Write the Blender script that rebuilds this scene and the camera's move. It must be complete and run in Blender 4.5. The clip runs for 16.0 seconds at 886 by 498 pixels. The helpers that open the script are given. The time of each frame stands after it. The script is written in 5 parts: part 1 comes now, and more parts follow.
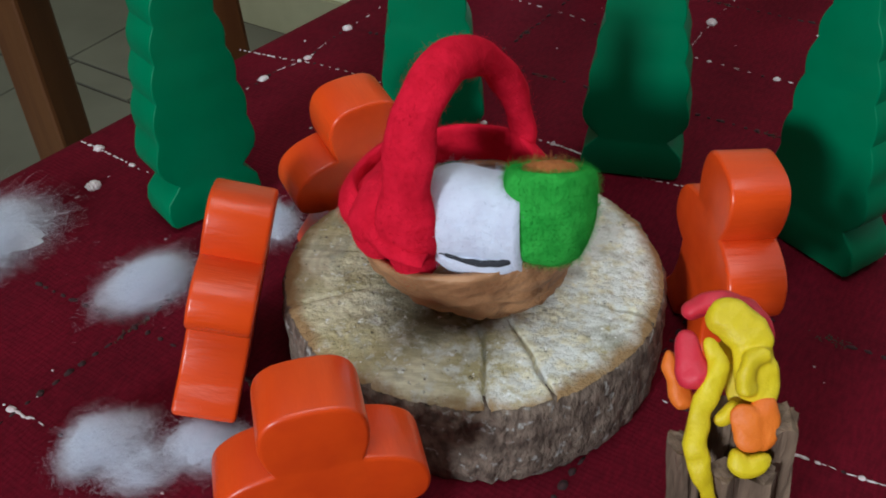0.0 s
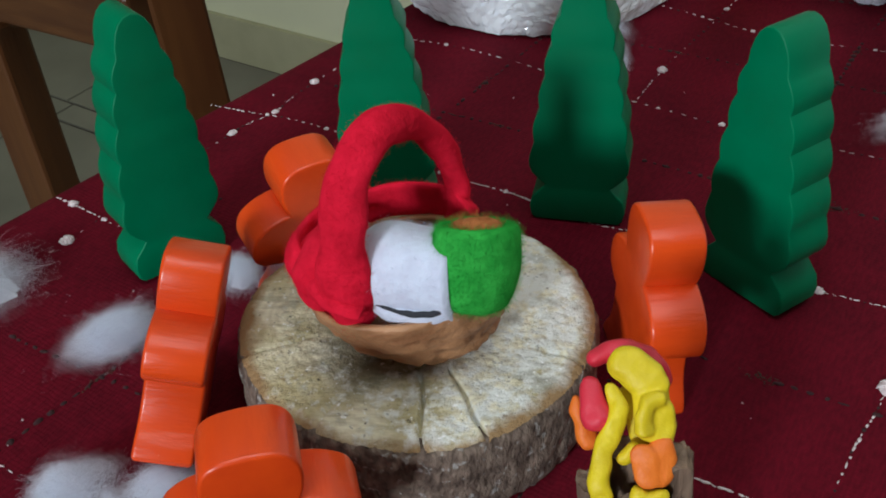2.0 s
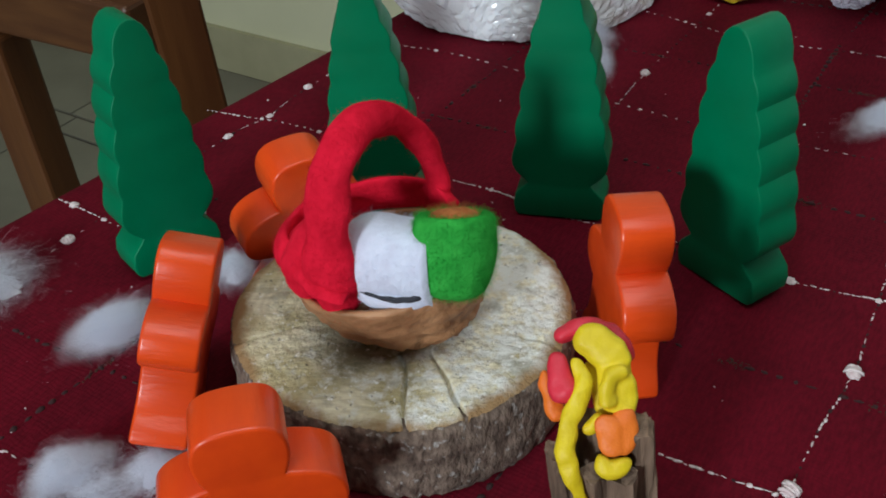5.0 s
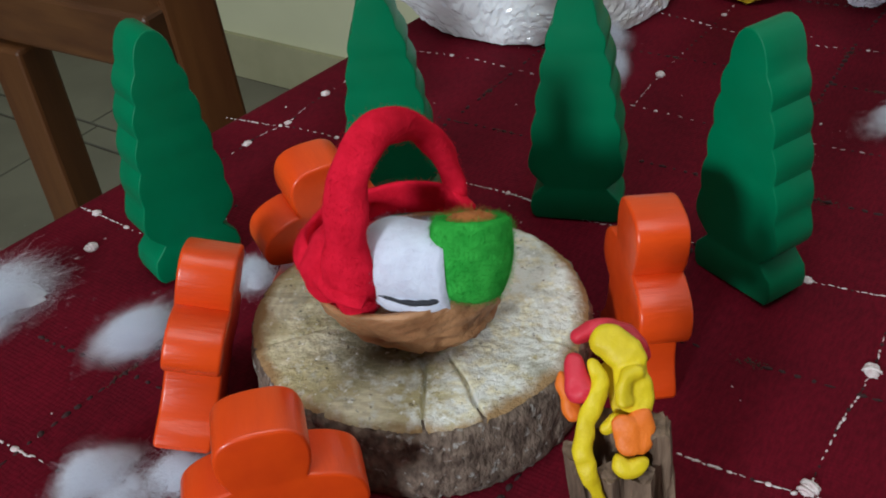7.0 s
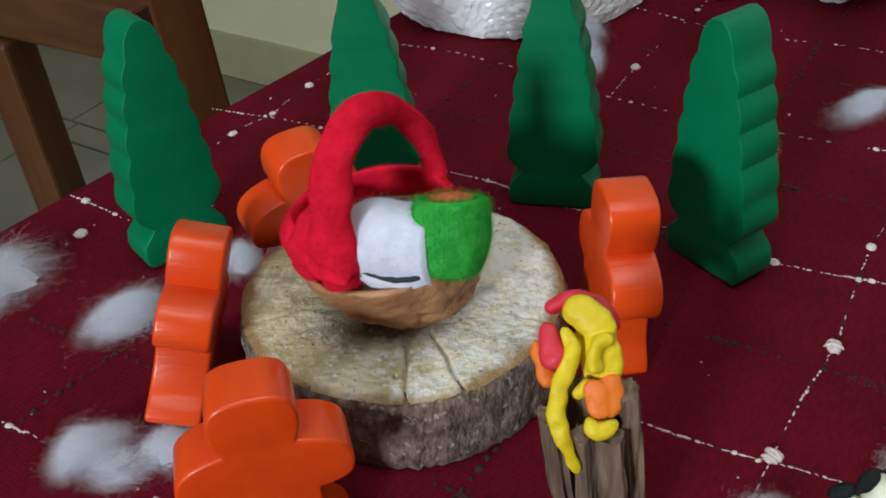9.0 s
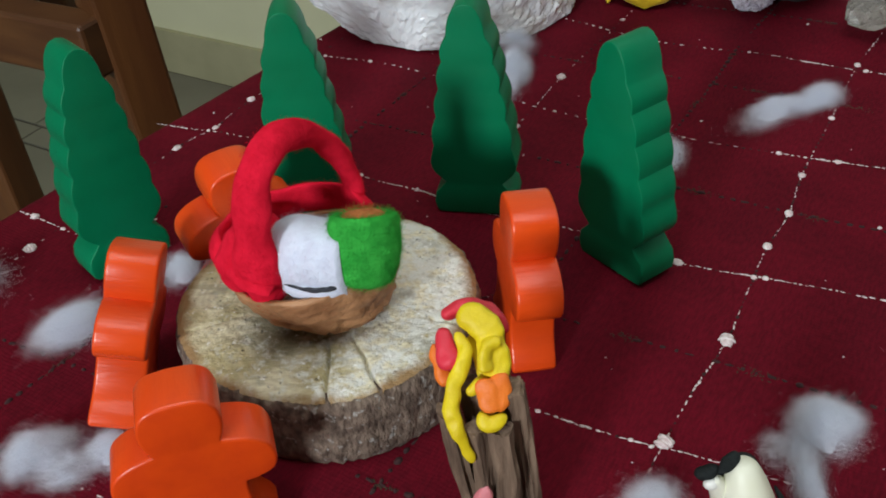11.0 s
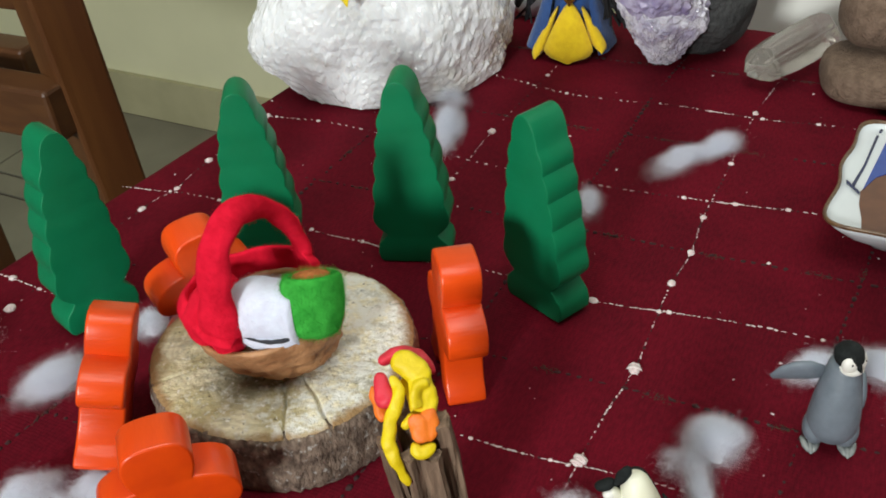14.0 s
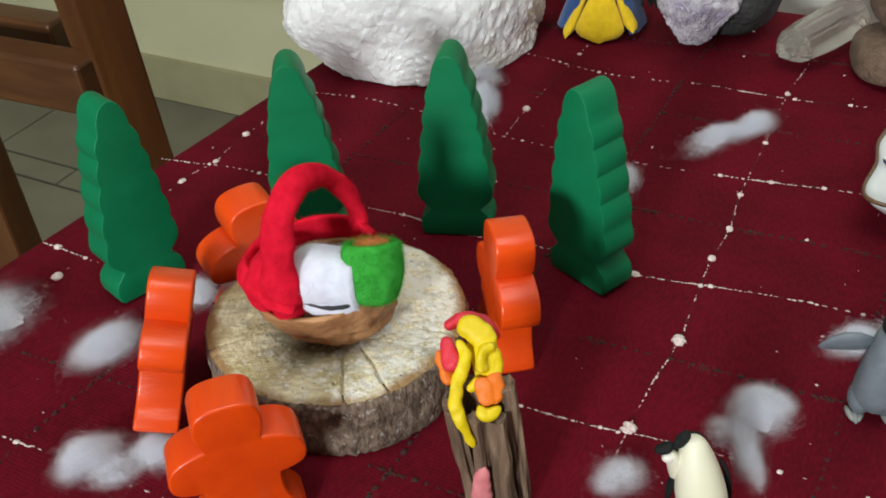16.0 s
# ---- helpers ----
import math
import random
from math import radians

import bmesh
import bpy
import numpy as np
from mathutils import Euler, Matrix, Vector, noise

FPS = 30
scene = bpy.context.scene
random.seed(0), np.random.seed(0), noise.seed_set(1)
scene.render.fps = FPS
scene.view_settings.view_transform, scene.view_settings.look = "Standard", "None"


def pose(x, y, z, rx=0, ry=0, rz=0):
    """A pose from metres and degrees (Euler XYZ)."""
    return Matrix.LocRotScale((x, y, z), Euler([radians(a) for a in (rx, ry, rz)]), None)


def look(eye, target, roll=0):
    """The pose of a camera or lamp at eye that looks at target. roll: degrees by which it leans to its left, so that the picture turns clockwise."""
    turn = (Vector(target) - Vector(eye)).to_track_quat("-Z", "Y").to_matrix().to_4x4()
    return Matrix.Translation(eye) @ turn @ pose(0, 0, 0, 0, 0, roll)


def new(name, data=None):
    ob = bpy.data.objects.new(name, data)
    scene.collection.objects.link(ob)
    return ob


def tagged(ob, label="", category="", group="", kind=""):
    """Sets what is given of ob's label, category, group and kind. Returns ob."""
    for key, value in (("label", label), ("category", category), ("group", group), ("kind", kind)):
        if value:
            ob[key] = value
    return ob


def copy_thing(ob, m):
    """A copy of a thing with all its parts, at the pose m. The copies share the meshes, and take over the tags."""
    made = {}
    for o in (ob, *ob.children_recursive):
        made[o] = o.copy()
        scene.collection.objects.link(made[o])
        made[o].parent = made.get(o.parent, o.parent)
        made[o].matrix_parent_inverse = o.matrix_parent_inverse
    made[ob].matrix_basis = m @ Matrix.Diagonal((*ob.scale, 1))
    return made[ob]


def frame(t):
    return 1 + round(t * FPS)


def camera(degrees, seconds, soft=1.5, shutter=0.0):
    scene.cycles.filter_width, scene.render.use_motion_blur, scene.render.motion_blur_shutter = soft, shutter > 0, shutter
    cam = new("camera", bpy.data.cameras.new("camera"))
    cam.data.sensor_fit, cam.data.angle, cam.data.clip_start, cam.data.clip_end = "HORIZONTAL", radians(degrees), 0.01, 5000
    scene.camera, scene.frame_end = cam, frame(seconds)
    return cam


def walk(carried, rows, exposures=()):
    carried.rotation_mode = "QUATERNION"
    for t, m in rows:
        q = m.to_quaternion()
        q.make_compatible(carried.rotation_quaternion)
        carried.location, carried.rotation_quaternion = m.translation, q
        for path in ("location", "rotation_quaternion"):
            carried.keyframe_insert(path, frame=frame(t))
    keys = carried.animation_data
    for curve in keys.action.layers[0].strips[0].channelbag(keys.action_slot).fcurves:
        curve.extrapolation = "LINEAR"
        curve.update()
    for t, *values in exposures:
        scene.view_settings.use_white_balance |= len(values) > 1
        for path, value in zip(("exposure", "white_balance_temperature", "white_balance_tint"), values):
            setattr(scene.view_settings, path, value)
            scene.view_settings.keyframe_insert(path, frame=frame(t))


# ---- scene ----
cam = camera(49.5, 16.0, 1.8)
PATH = [
    (0, (0.03924, 0.01477, 0.16976), (-0.13206, 1.53902, -1.11371), -2.52),
    (0.5, (0.04739, 0.01229, 0.17631), (-0.14041, 1.55418, -1.08358), -3.51),
    (1, (0.04982, 0.01024, 0.17832), (-0.13497, 1.56488, -1.06624), -3.83),
    (1.5, (0.04912, 0.00638, 0.18293), (-0.13122, 1.56634, -1.05561), -3.65),
    (2, (0.05433, 0.00806, 0.18136), (-0.12174, 1.57328, -1.05115), -3.62),
    (2.5, (0.05336, 0.00866, 0.17888), (-0.13302, 1.57246, -1.05393), -3.77),
    (3, (0.05310, 0.01112, 0.17579), (-0.13711, 1.56846, -1.06458), -3.98),
    (3.5, (0.05169, 0.01083, 0.17276), (-0.13763, 1.56402, -1.07294), -3.72),
    (4, (0.05454, 0.00432, 0.17648), (-0.12940, 1.56596, -1.05942), -3.51),
    (4.2, (0.05869, 0.00150, 0.18092), (-0.12059, 1.56968, -1.04736), -3.65),
    (6.5, (0.06126, -0.00516, 0.18509), (-0.15607, 1.57682, -1.01912), -5.50),
    (7, (0.06124, -0.00527, 0.18532), (-0.16162, 1.57586, -1.01899), -5.65),
    (7.5, (0.06081, -0.00496, 0.18512), (-0.15879, 1.57533, -1.02088), -5.45),
    (8, (0.06303, -0.00566, 0.18622), (-0.15226, 1.57502, -1.02005), -5.51),
    (8.2, (0.06208, -0.00760, 0.18576), (-0.14225, 1.58045, -1.01271), -5.26),
    (10.3, (0.06940, -0.02633, 0.19942), (-0.09976, 1.54465, -1.02671), -5.23),
    (10.5, (0.07478, -0.02769, 0.20168), (-0.08740, 1.54964, -1.01723), -5.31),
    (11, (0.07971, -0.02892, 0.20249), (-0.05227, 1.54836, -1.02012), -5.03),
    (11.5, (0.08112, -0.03272, 0.20588), (-0.03420, 1.54214, -1.02153), -5.25),
    (12, (0.07172, -0.03839, 0.20912), (-0.03535, 1.54098, -1.01322), -4.67),
    (12.5, (0.07444, -0.04009, 0.21202), (-0.03281, 1.54233, -1.00635), -4.56),
    (13, (0.07624, -0.04374, 0.21589), (-0.02965, 1.54253, -0.99759), -4.78),
    (13.5, (0.07944, -0.04986, 0.22433), (-0.01754, 1.54510, -0.97847), -5.02),
    (14, (0.09016, -0.05560, 0.23276), (0.04020, 1.55326, -0.95430), -5.29),
    (14.5, (0.09169, -0.05668, 0.23520), (0.08750, 1.55922, -0.94330), -5.22),
    (15, (0.08561, -0.06218, 0.23793), (0.08142, 1.54812, -0.94820), -5.15),
    (15.5, (0.07982, -0.06407, 0.23773), (0.04811, 1.54031, -0.95599), -5.34),
    (16, (0.07112, -0.06237, 0.23368), (0.02925, 1.52719, -0.97939), -4.49),
]
EXPOSURES = [(0.0, -0.22, 5950, 10), (4.0, -0.20, 6050, 10), (8.0, -0.17, 6150, 10), (10.5, -0.05, 6300, 10), (12.5, 0.06, 6420, 10), (14.5, 0.28, 6800, 10), (16.0, 0.20, 6800, 10)]
walk(cam, [(t, look(eye, target, roll)) for t, eye, target, roll in PATH], EXPOSURES)

# ---- light ----
world = bpy.data.worlds.new("world")
scene.world = world
world.use_nodes = True
world.node_tree.nodes["Background"].inputs[0].default_value = (0.75, 0.85, 1.0, 1)
world.node_tree.nodes["Background"].inputs[1].default_value = 0.02


def area_lamp(name, eye, target, sx, sy, watts, colour):
    d = bpy.data.lights.new(name, "AREA")
    d.shape, d.size, d.size_y, d.energy, d.color = "RECTANGLE", sx, sy, watts, colour
    ob = new(name, d)
    ob.matrix_world = look(eye, target)
    return ob


# low daylight from an unseen window behind the camera; an added overhead fill
area_lamp("window_light", (-0.93, -1.72, 0.80), (0.03, 0.2, 0.03), 0.34, 0.30, 41, (0.93, 0.98, 1.0))
area_lamp("overhead_fill", (0.1, -0.1, 1.95), (0.1, 0.1, 0.0), 1.3, 1.0, 13.5, (0.97, 1.0, 0.97))


# ---- materials ----
def pbr(name, base, second=None, scale=200.0, rough=0.5, bump=0.0, bscale=None, metal=0.0, sheen=0.0, trans=0.0, sss=0.0,
        stretch=(1, 1, 1), mix=(0.35, 0.65), coat=0.0, bdist=0.001, spread=0.0):
    m = bpy.data.materials.new(name)
    m.use_nodes = True
    nt = m.node_tree
    b = nt.nodes["Principled BSDF"]
    b.inputs["Roughness"].default_value = rough
    b.inputs["Metallic"].default_value = metal
    b.inputs["Sheen Weight"].default_value = sheen
    b.inputs["Sheen Roughness"].default_value = 0.5
    b.inputs["Transmission Weight"].default_value = trans
    b.inputs["Coat Weight"].default_value = coat
    b.inputs["Coat Roughness"].default_value = 0.15
    if sss:
        b.inputs["Subsurface Weight"].default_value = sss
        b.inputs["Subsurface Radius"].default_value = (0.004, 0.004, 0.004)
    tc = nt.nodes.new("ShaderNodeTexCoord")
    mp = nt.nodes.new("ShaderNodeMapping")
    mp.inputs["Scale"].default_value = stretch
    nt.links.new(tc.outputs["Object"], mp.inputs[0])
    n = nt.nodes.new("ShaderNodeTexNoise")
    n.inputs["Scale"].default_value, n.inputs["Detail"].default_value = scale, 5
    nt.links.new(mp.outputs[0], n.inputs["Vector"])
    r = nt.nodes.new("ShaderNodeValToRGB")
    r.color_ramp.elements[0].position, r.color_ramp.elements[1].position = mix
    r.color_ramp.elements[0].color = (*base, 1)
    r.color_ramp.elements[1].color = (*(second or base), 1)
    nt.links.new(n.outputs["Fac"], r.inputs[0])
    nt.links.new(r.outputs[0], b.inputs["Base Color"])
    if spread:
        mr = nt.nodes.new("ShaderNodeMapRange")
        mr.inputs["To Min"].default_value, mr.inputs["To Max"].default_value = rough - spread, rough + spread
        nt.links.new(n.outputs["Fac"], mr.inputs["Value"])
        nt.links.new(mr.outputs[0], b.inputs["Roughness"])
    if bump:
        n2 = nt.nodes.new("ShaderNodeTexNoise")
        n2.inputs["Scale"].default_value, n2.inputs["Detail"].default_value = bscale or scale * 3, 4
        nt.links.new(mp.outputs[0], n2.inputs["Vector"])
        bp = nt.nodes.new("ShaderNodeBump")
        bp.inputs["Strength"].default_value, bp.inputs["Distance"].default_value = bump, bdist
        nt.links.new(n2.outputs["Fac"], bp.inputs["Height"])
        nt.links.new(bp.outputs[0], b.inputs["Normal"])
    return m


def weave(name):
    """Crimson hand-woven cotton: crossing threads, slubs and faint darker bands."""
    m = pbr(name, (0.124, 0.0036, 0.0122), (0.092, 0.0028, 0.0095), 30, 0.85, 0.0, sheen=0.0)
    nt = m.node_tree
    b = nt.nodes["Principled BSDF"]
    b.inputs["Specular IOR Level"].default_value = 0.09
    tc = nt.nodes.new("ShaderNodeTexCoord")
    waves = []
    for axis in ("X", "Y"):
        w = nt.nodes.new("ShaderNodeTexWave")
        w.bands_direction = axis
        w.inputs["Scale"].default_value = 320
        w.inputs["Distortion"].default_value = 1.5
        w.inputs["Detail"].default_value = 2
        nt.links.new(tc.outputs["Object"], w.inputs["Vector"])
        waves.append(w)
    waves[1].inputs["Scale"].default_value = 230
    for w in waves:
        w.inputs["Distortion"].default_value, w.inputs["Detail"].default_value, w.inputs["Detail Scale"].default_value = 6.0, 4, 0.9
    # loose warp: streaks along the threads
    smp = nt.nodes.new("ShaderNodeMapping")
    smp.inputs["Scale"].default_value = (1.0, 0.3, 1.0)
    sn = nt.nodes.new("ShaderNodeTexNoise")
    sn.inputs["Scale"].default_value, sn.inputs["Detail"].default_value = 1100, 6
    nt.links.new(tc.outputs["Object"], smp.inputs[0])
    nt.links.new(smp.outputs[0], sn.inputs["Vector"])
    sr = nt.nodes.new("ShaderNodeValToRGB")
    sr.color_ramp.elements[0].position, sr.color_ramp.elements[1].position = 0.35, 0.68
    sr.color_ramp.elements[0].color, sr.color_ramp.elements[1].color = (0.62, 0.6, 0.6, 1), (1.3, 1.2, 1.25, 1)
    nt.links.new(sn.outputs["Fac"], sr.inputs[0])
    first = b.inputs["Base Color"].links[0].from_socket
    sm = nt.nodes.new("ShaderNodeMixRGB")
    sm.blend_type = "MULTIPLY"
    sm.inputs[0].default_value = 0.55
    nt.links.new(first, sm.inputs[1])
    nt.links.new(sr.outputs[0], sm.inputs[2])
    nt.links.new(sm.outputs[0], b.inputs["Base Color"])
    add = nt.nodes.new("ShaderNodeMath")
    add.operation = "ADD"
    nt.links.new(waves[0].outputs["Fac"], add.inputs[0])
    nt.links.new(waves[1].outputs["Fac"], add.inputs[1])
    bp = nt.nodes.new("ShaderNodeBump")
    bp.inputs["Strength"].default_value, bp.inputs["Distance"].default_value = 0.25, 0.00022
    nt.links.new(add.outputs[0], bp.inputs["Height"])
    nt.links.new(bp.outputs[0], b.inputs["Normal"])
    mul = nt.nodes.new("ShaderNodeMixRGB")
    mul.blend_type = "MULTIPLY"
    mul.inputs[0].default_value = 0.09
    rp = nt.nodes.new("ShaderNodeValToRGB")
    rp.color_ramp.elements[0].color, rp.color_ramp.elements[1].color = (0.45, 0.4, 0.4, 1), (1.25, 1.1, 1.1, 1)
    half = nt.nodes.new("ShaderNodeMath")
    half.operation = "MULTIPLY"
    half.inputs[1].default_value = 0.5
    nt.links.new(add.outputs[0], half.inputs[0])
    nt.links.new(half.outputs[0], rp.inputs[0])
    old = b.inputs["Base Color"].links[0].from_socket
    nt.links.new(old, mul.inputs[1])
    nt.links.new(rp.outputs[0], mul.inputs[2])
    nt.links.new(mul.outputs[0], b.inputs["Base Color"])
    return m


def end_grain(name):
    """Sawn end of a log: bleached and olive patches, faint rings, saw scores, gritty specks and a browner rim."""
    m = pbr(name, (0.93, 0.87, 0.66), (0.60, 0.52, 0.29), 60, 0.75, 0.0, mix=(0.42, 0.58))
    nt = m.node_tree
    b = nt.nodes["Principled BSDF"]
    tc = nt.nodes.new("ShaderNodeTexCoord")

    def ramp(src, p0, p1, c0=(0, 0, 0, 1), c1=(1, 1, 1, 1)):
        r = nt.nodes.new("ShaderNodeValToRGB")
        r.color_ramp.elements[0].position, r.color_ramp.elements[1].position = p0, p1
        r.color_ramp.elements[0].color, r.color_ramp.elements[1].color = c0, c1
        nt.links.new(src, r.inputs[0])
        return r.outputs[0]

    def noise_tex(scale, detail, stretch=(1, 1, 1), turn=0.0):
        mp = nt.nodes.new("ShaderNodeMapping")
        mp.inputs["Scale"].default_value = stretch
        mp.inputs["Rotation"].default_value = (0, 0, turn)
        nt.links.new(tc.outputs["Object"], mp.inputs[0])
        n = nt.nodes.new("ShaderNodeTexNoise")
        n.inputs["Scale"].default_value, n.inputs["Detail"].default_value = scale, detail
        n.inputs["Roughness"].default_value = 0.65
        nt.links.new(mp.outputs[0], n.inputs["Vector"])
        return n.outputs["Fac"]

    def blend(kind, fac, a, c):
        x = nt.nodes.new("ShaderNodeMixRGB")
        x.blend_type = kind
        if isinstance(fac, float):
            x.inputs[0].default_value = fac
        else:
            nt.links.new(fac, x.inputs[0])
        nt.links.new(a, x.inputs[1])
        if isinstance(c, tuple):
            x.inputs[2].default_value = c
        else:
            nt.links.new(c, x.inputs[2])
        return x.outputs[0]

    col = b.inputs["Base Color"].links[0].from_socket
    w = nt.nodes.new("ShaderNodeTexWave")
    w.wave_type, w.rings_direction = "RINGS", "Z"
    w.inputs["Scale"].default_value, w.inputs["Distortion"].default_value, w.inputs["Detail"].default_value = 130, 9, 4
    nt.links.new(tc.outputs["Object"], w.inputs["Vector"])
    col = blend("MULTIPLY", 0.30, col, ramp(w.outputs["Fac"], 0.1, 0.9, (0.62, 0.56, 0.46, 1), (1, 1, 1, 1)))
    # saw scores, all one way
    col = blend("MULTIPLY", 0.55, col, ramp(noise_tex(70, 6, (1.0, 9.0, 1), 0.9), 0.36, 0.60, (0.50, 0.47, 0.36, 1), (1, 1, 1, 1)))
    # dirt in blotches and fine dark grit
    col = blend("MIX", ramp(noise_tex(55, 8), 0.56, 0.72), col, (0.34, 0.29, 0.16, 1))
    col = blend("MIX", ramp(noise_tex(420, 6), 0.63, 0.70), col, (0.07, 0.055, 0.035, 1))
    # a darker olive patch with a ragged edge beside the shell
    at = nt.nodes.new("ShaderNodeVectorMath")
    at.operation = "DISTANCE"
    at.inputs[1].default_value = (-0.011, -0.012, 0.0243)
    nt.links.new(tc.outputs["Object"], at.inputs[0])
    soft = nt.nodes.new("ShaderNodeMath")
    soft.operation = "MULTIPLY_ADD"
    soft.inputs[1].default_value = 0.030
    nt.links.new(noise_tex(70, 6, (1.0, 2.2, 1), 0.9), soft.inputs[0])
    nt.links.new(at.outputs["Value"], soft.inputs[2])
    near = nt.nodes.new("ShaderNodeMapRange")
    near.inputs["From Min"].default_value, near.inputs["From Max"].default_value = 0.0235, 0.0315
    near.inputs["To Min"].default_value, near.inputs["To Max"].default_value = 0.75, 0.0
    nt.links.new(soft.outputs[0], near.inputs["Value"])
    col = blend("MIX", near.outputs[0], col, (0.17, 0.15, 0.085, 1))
    # bleached crust
    sep = nt.nodes.new("ShaderNodeSeparateXYZ")
    nt.links.new(tc.outputs["Object"], sep.inputs[0])
    more = nt.nodes.new("ShaderNodeMath")
    more.operation = "MULTIPLY_ADD"
    more.inputs[1].default_value = 3.2
    nt.links.new(sep.outputs["X"], more.inputs[0])
    nt.links.new(noise_tex(240, 9), more.inputs[2])
    col = blend("MIX", ramp(more.outputs[0], 0.47, 0.63), col, (0.80, 0.80, 0.74, 1))
    # grey weathering in blotches, dark grit and white crumbs
    col = blend("MIX", ramp(noise_tex(115, 8), 0.54, 0.72), col, (0.36, 0.34, 0.26, 1))
    col = blend("MIX", ramp(noise_tex(520, 5), 0.62, 0.71), col, (0.13, 0.115, 0.085, 1))
    col = blend("MIX", ramp(noise_tex(460, 4, turn=0.4), 0.62, 0.68), col, (0.93, 0.92, 0.88, 1))
    # golden-brown sapwood edge
    ln = nt.nodes.new("ShaderNodeVectorMath")
    ln.operation = "LENGTH"
    flat = nt.nodes.new("ShaderNodeVectorMath")
    flat.operation = "MULTIPLY"
    flat.inputs[1].default_value = (1, 1, 0)
    nt.links.new(tc.outputs["Object"], flat.inputs[0])
    nt.links.new(flat.outputs[0], ln.inputs[0])
    wob = nt.nodes.new("ShaderNodeMath")
    wob.operation = "MULTIPLY_ADD"
    wob.inputs[1].default_value = 0.010
    nt.links.new(noise_tex(90, 4), wob.inputs[0])
    nt.links.new(ln.outputs["Value"], wob.inputs[2])
    rr = nt.nodes.new("ShaderNodeMapRange")
    rr.inputs["From Min"].default_value, rr.inputs["From Max"].default_value = 0.0440, 0.0472
    nt.links.new(wob.outputs[0], rr.inputs["Value"])
    col = blend("MIX", rr.outputs[0], col, (0.33, 0.20, 0.085, 1))
    nt.links.new(col, b.inputs["Base Color"])
    bp = nt.nodes.new("ShaderNodeBump")
    bp.inputs["Strength"].default_value, bp.inputs["Distance"].default_value = 1.0, 0.0014
    nt.links.new(noise_tex(330, 9), bp.inputs["Height"])
    nt.links.new(bp.outputs[0], b.inputs["Normal"])
    return m


CLOTH = weave("crimson_weave")
WHITE_THREAD = pbr("white_thread", (0.74, 0.68, 0.66), (0.60, 0.46, 0.46), 900, 0.8)
DARK_THREAD = pbr("dark_thread", (0.022, 0.006, 0.007), (0.040, 0.010, 0.010), 700, 0.9)
GREEN_KNOT = pbr("green_thread", (0.022, 0.026, 0.008), (0.045, 0.018, 0.010), 800, 0.9)
ORANGE = pbr("orange_paint", (0.80, 0.074, 0.005), (0.70, 0.056, 0.004), 120, 0.34, 0.45, 800, stretch=(1, 0.20, 1), coat=0.12, bdist=0.0004, spread=0.10)
GREEN = pbr("green_paint", (0.001, 0.185, 0.077), (0.001, 0.162, 0.065), 60, 0.45, 0.12, 400, bdist=0.0004)
GREEN.node_tree.nodes["Principled BSDF"].inputs["Specular IOR Level"].default_value = 0.2
for m, face in ((ORANGE, 0.10), (GREEN, 0.25)):
    nt = m.node_tree
    bump = nt.nodes["Bump"]
    axes = nt.nodes.new("ShaderNodeSeparateXYZ")
    size = nt.nodes.new("ShaderNodeMath")
    size.operation = "ABSOLUTE"
    span = nt.nodes.new("ShaderNodeMapRange")
    span.inputs["From Min"].default_value, span.inputs["From Max"].default_value = 0.3, 0.9
    span.inputs["To Min"].default_value, span.inputs["To Max"].default_value = bump.inputs["Strength"].default_value, bump.inputs["Strength"].default_value * face
    nt.links.new(nt.nodes["Texture Coordinate"].outputs["Normal"], axes.inputs[0])
    nt.links.new(axes.outputs["Y"], size.inputs[0])
    nt.links.new(size.outputs[0], span.inputs["Value"])
    nt.links.new(span.outputs[0], bump.inputs["Strength"])
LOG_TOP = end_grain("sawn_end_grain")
BARK = pbr("bark", (0.24, 0.175, 0.130), (0.085, 0.056, 0.040), 420, 0.85, 1.0, 700, stretch=(1, 1, 0.6), bdist=0.0012, mix=(0.34, 0.64))
nt = BARK.node_tree
fleck = nt.nodes.new("ShaderNodeTexNoise")
fleck.inputs["Scale"].default_value, fleck.inputs["Detail"].default_value = 430, 8
spot = nt.nodes.new("ShaderNodeValToRGB")
spot.color_ramp.elements[0].position, spot.color_ramp.elements[1].position = 0.60, 0.68
mixed = nt.nodes.new("ShaderNodeMixRGB")
mixed.inputs[2].default_value = (0.36, 0.34, 0.31, 1)
socket = nt.nodes["Principled BSDF"].inputs["Base Color"]
nt.links.new(nt.nodes["Texture Coordinate"].outputs["Object"], fleck.inputs["Vector"])
nt.links.new(fleck.outputs["Fac"], spot.inputs[0])
nt.links.new(spot.outputs[0], mixed.inputs[0])
nt.links.new(socket.links[0].from_socket, mixed.inputs[1])
nt.links.new(mixed.outputs[0], socket)
STICK = pbr("dry_bark_sticks", (0.24, 0.160, 0.105), (0.075, 0.045, 0.028), 300, 0.85, 0.9, 500, stretch=(1, 1, 0.12))
WALNUT = pbr("walnut_shell", (0.50, 0.255, 0.115), (0.27, 0.120, 0.048), 190, 0.55, 0.9, 330, stretch=(0.5, 1, 1), bdist=0.0015)
RED_FELT = pbr("red_felt", (0.74, 0.012, 0.040), (0.60, 0.008, 0.028), 250, 0.95, 0.4, 700)
GREEN_FELT = pbr("green_felt", (0.055, 0.45, 0.065), (0.032, 0.33, 0.042), 250, 0.95, 0.4, 700)
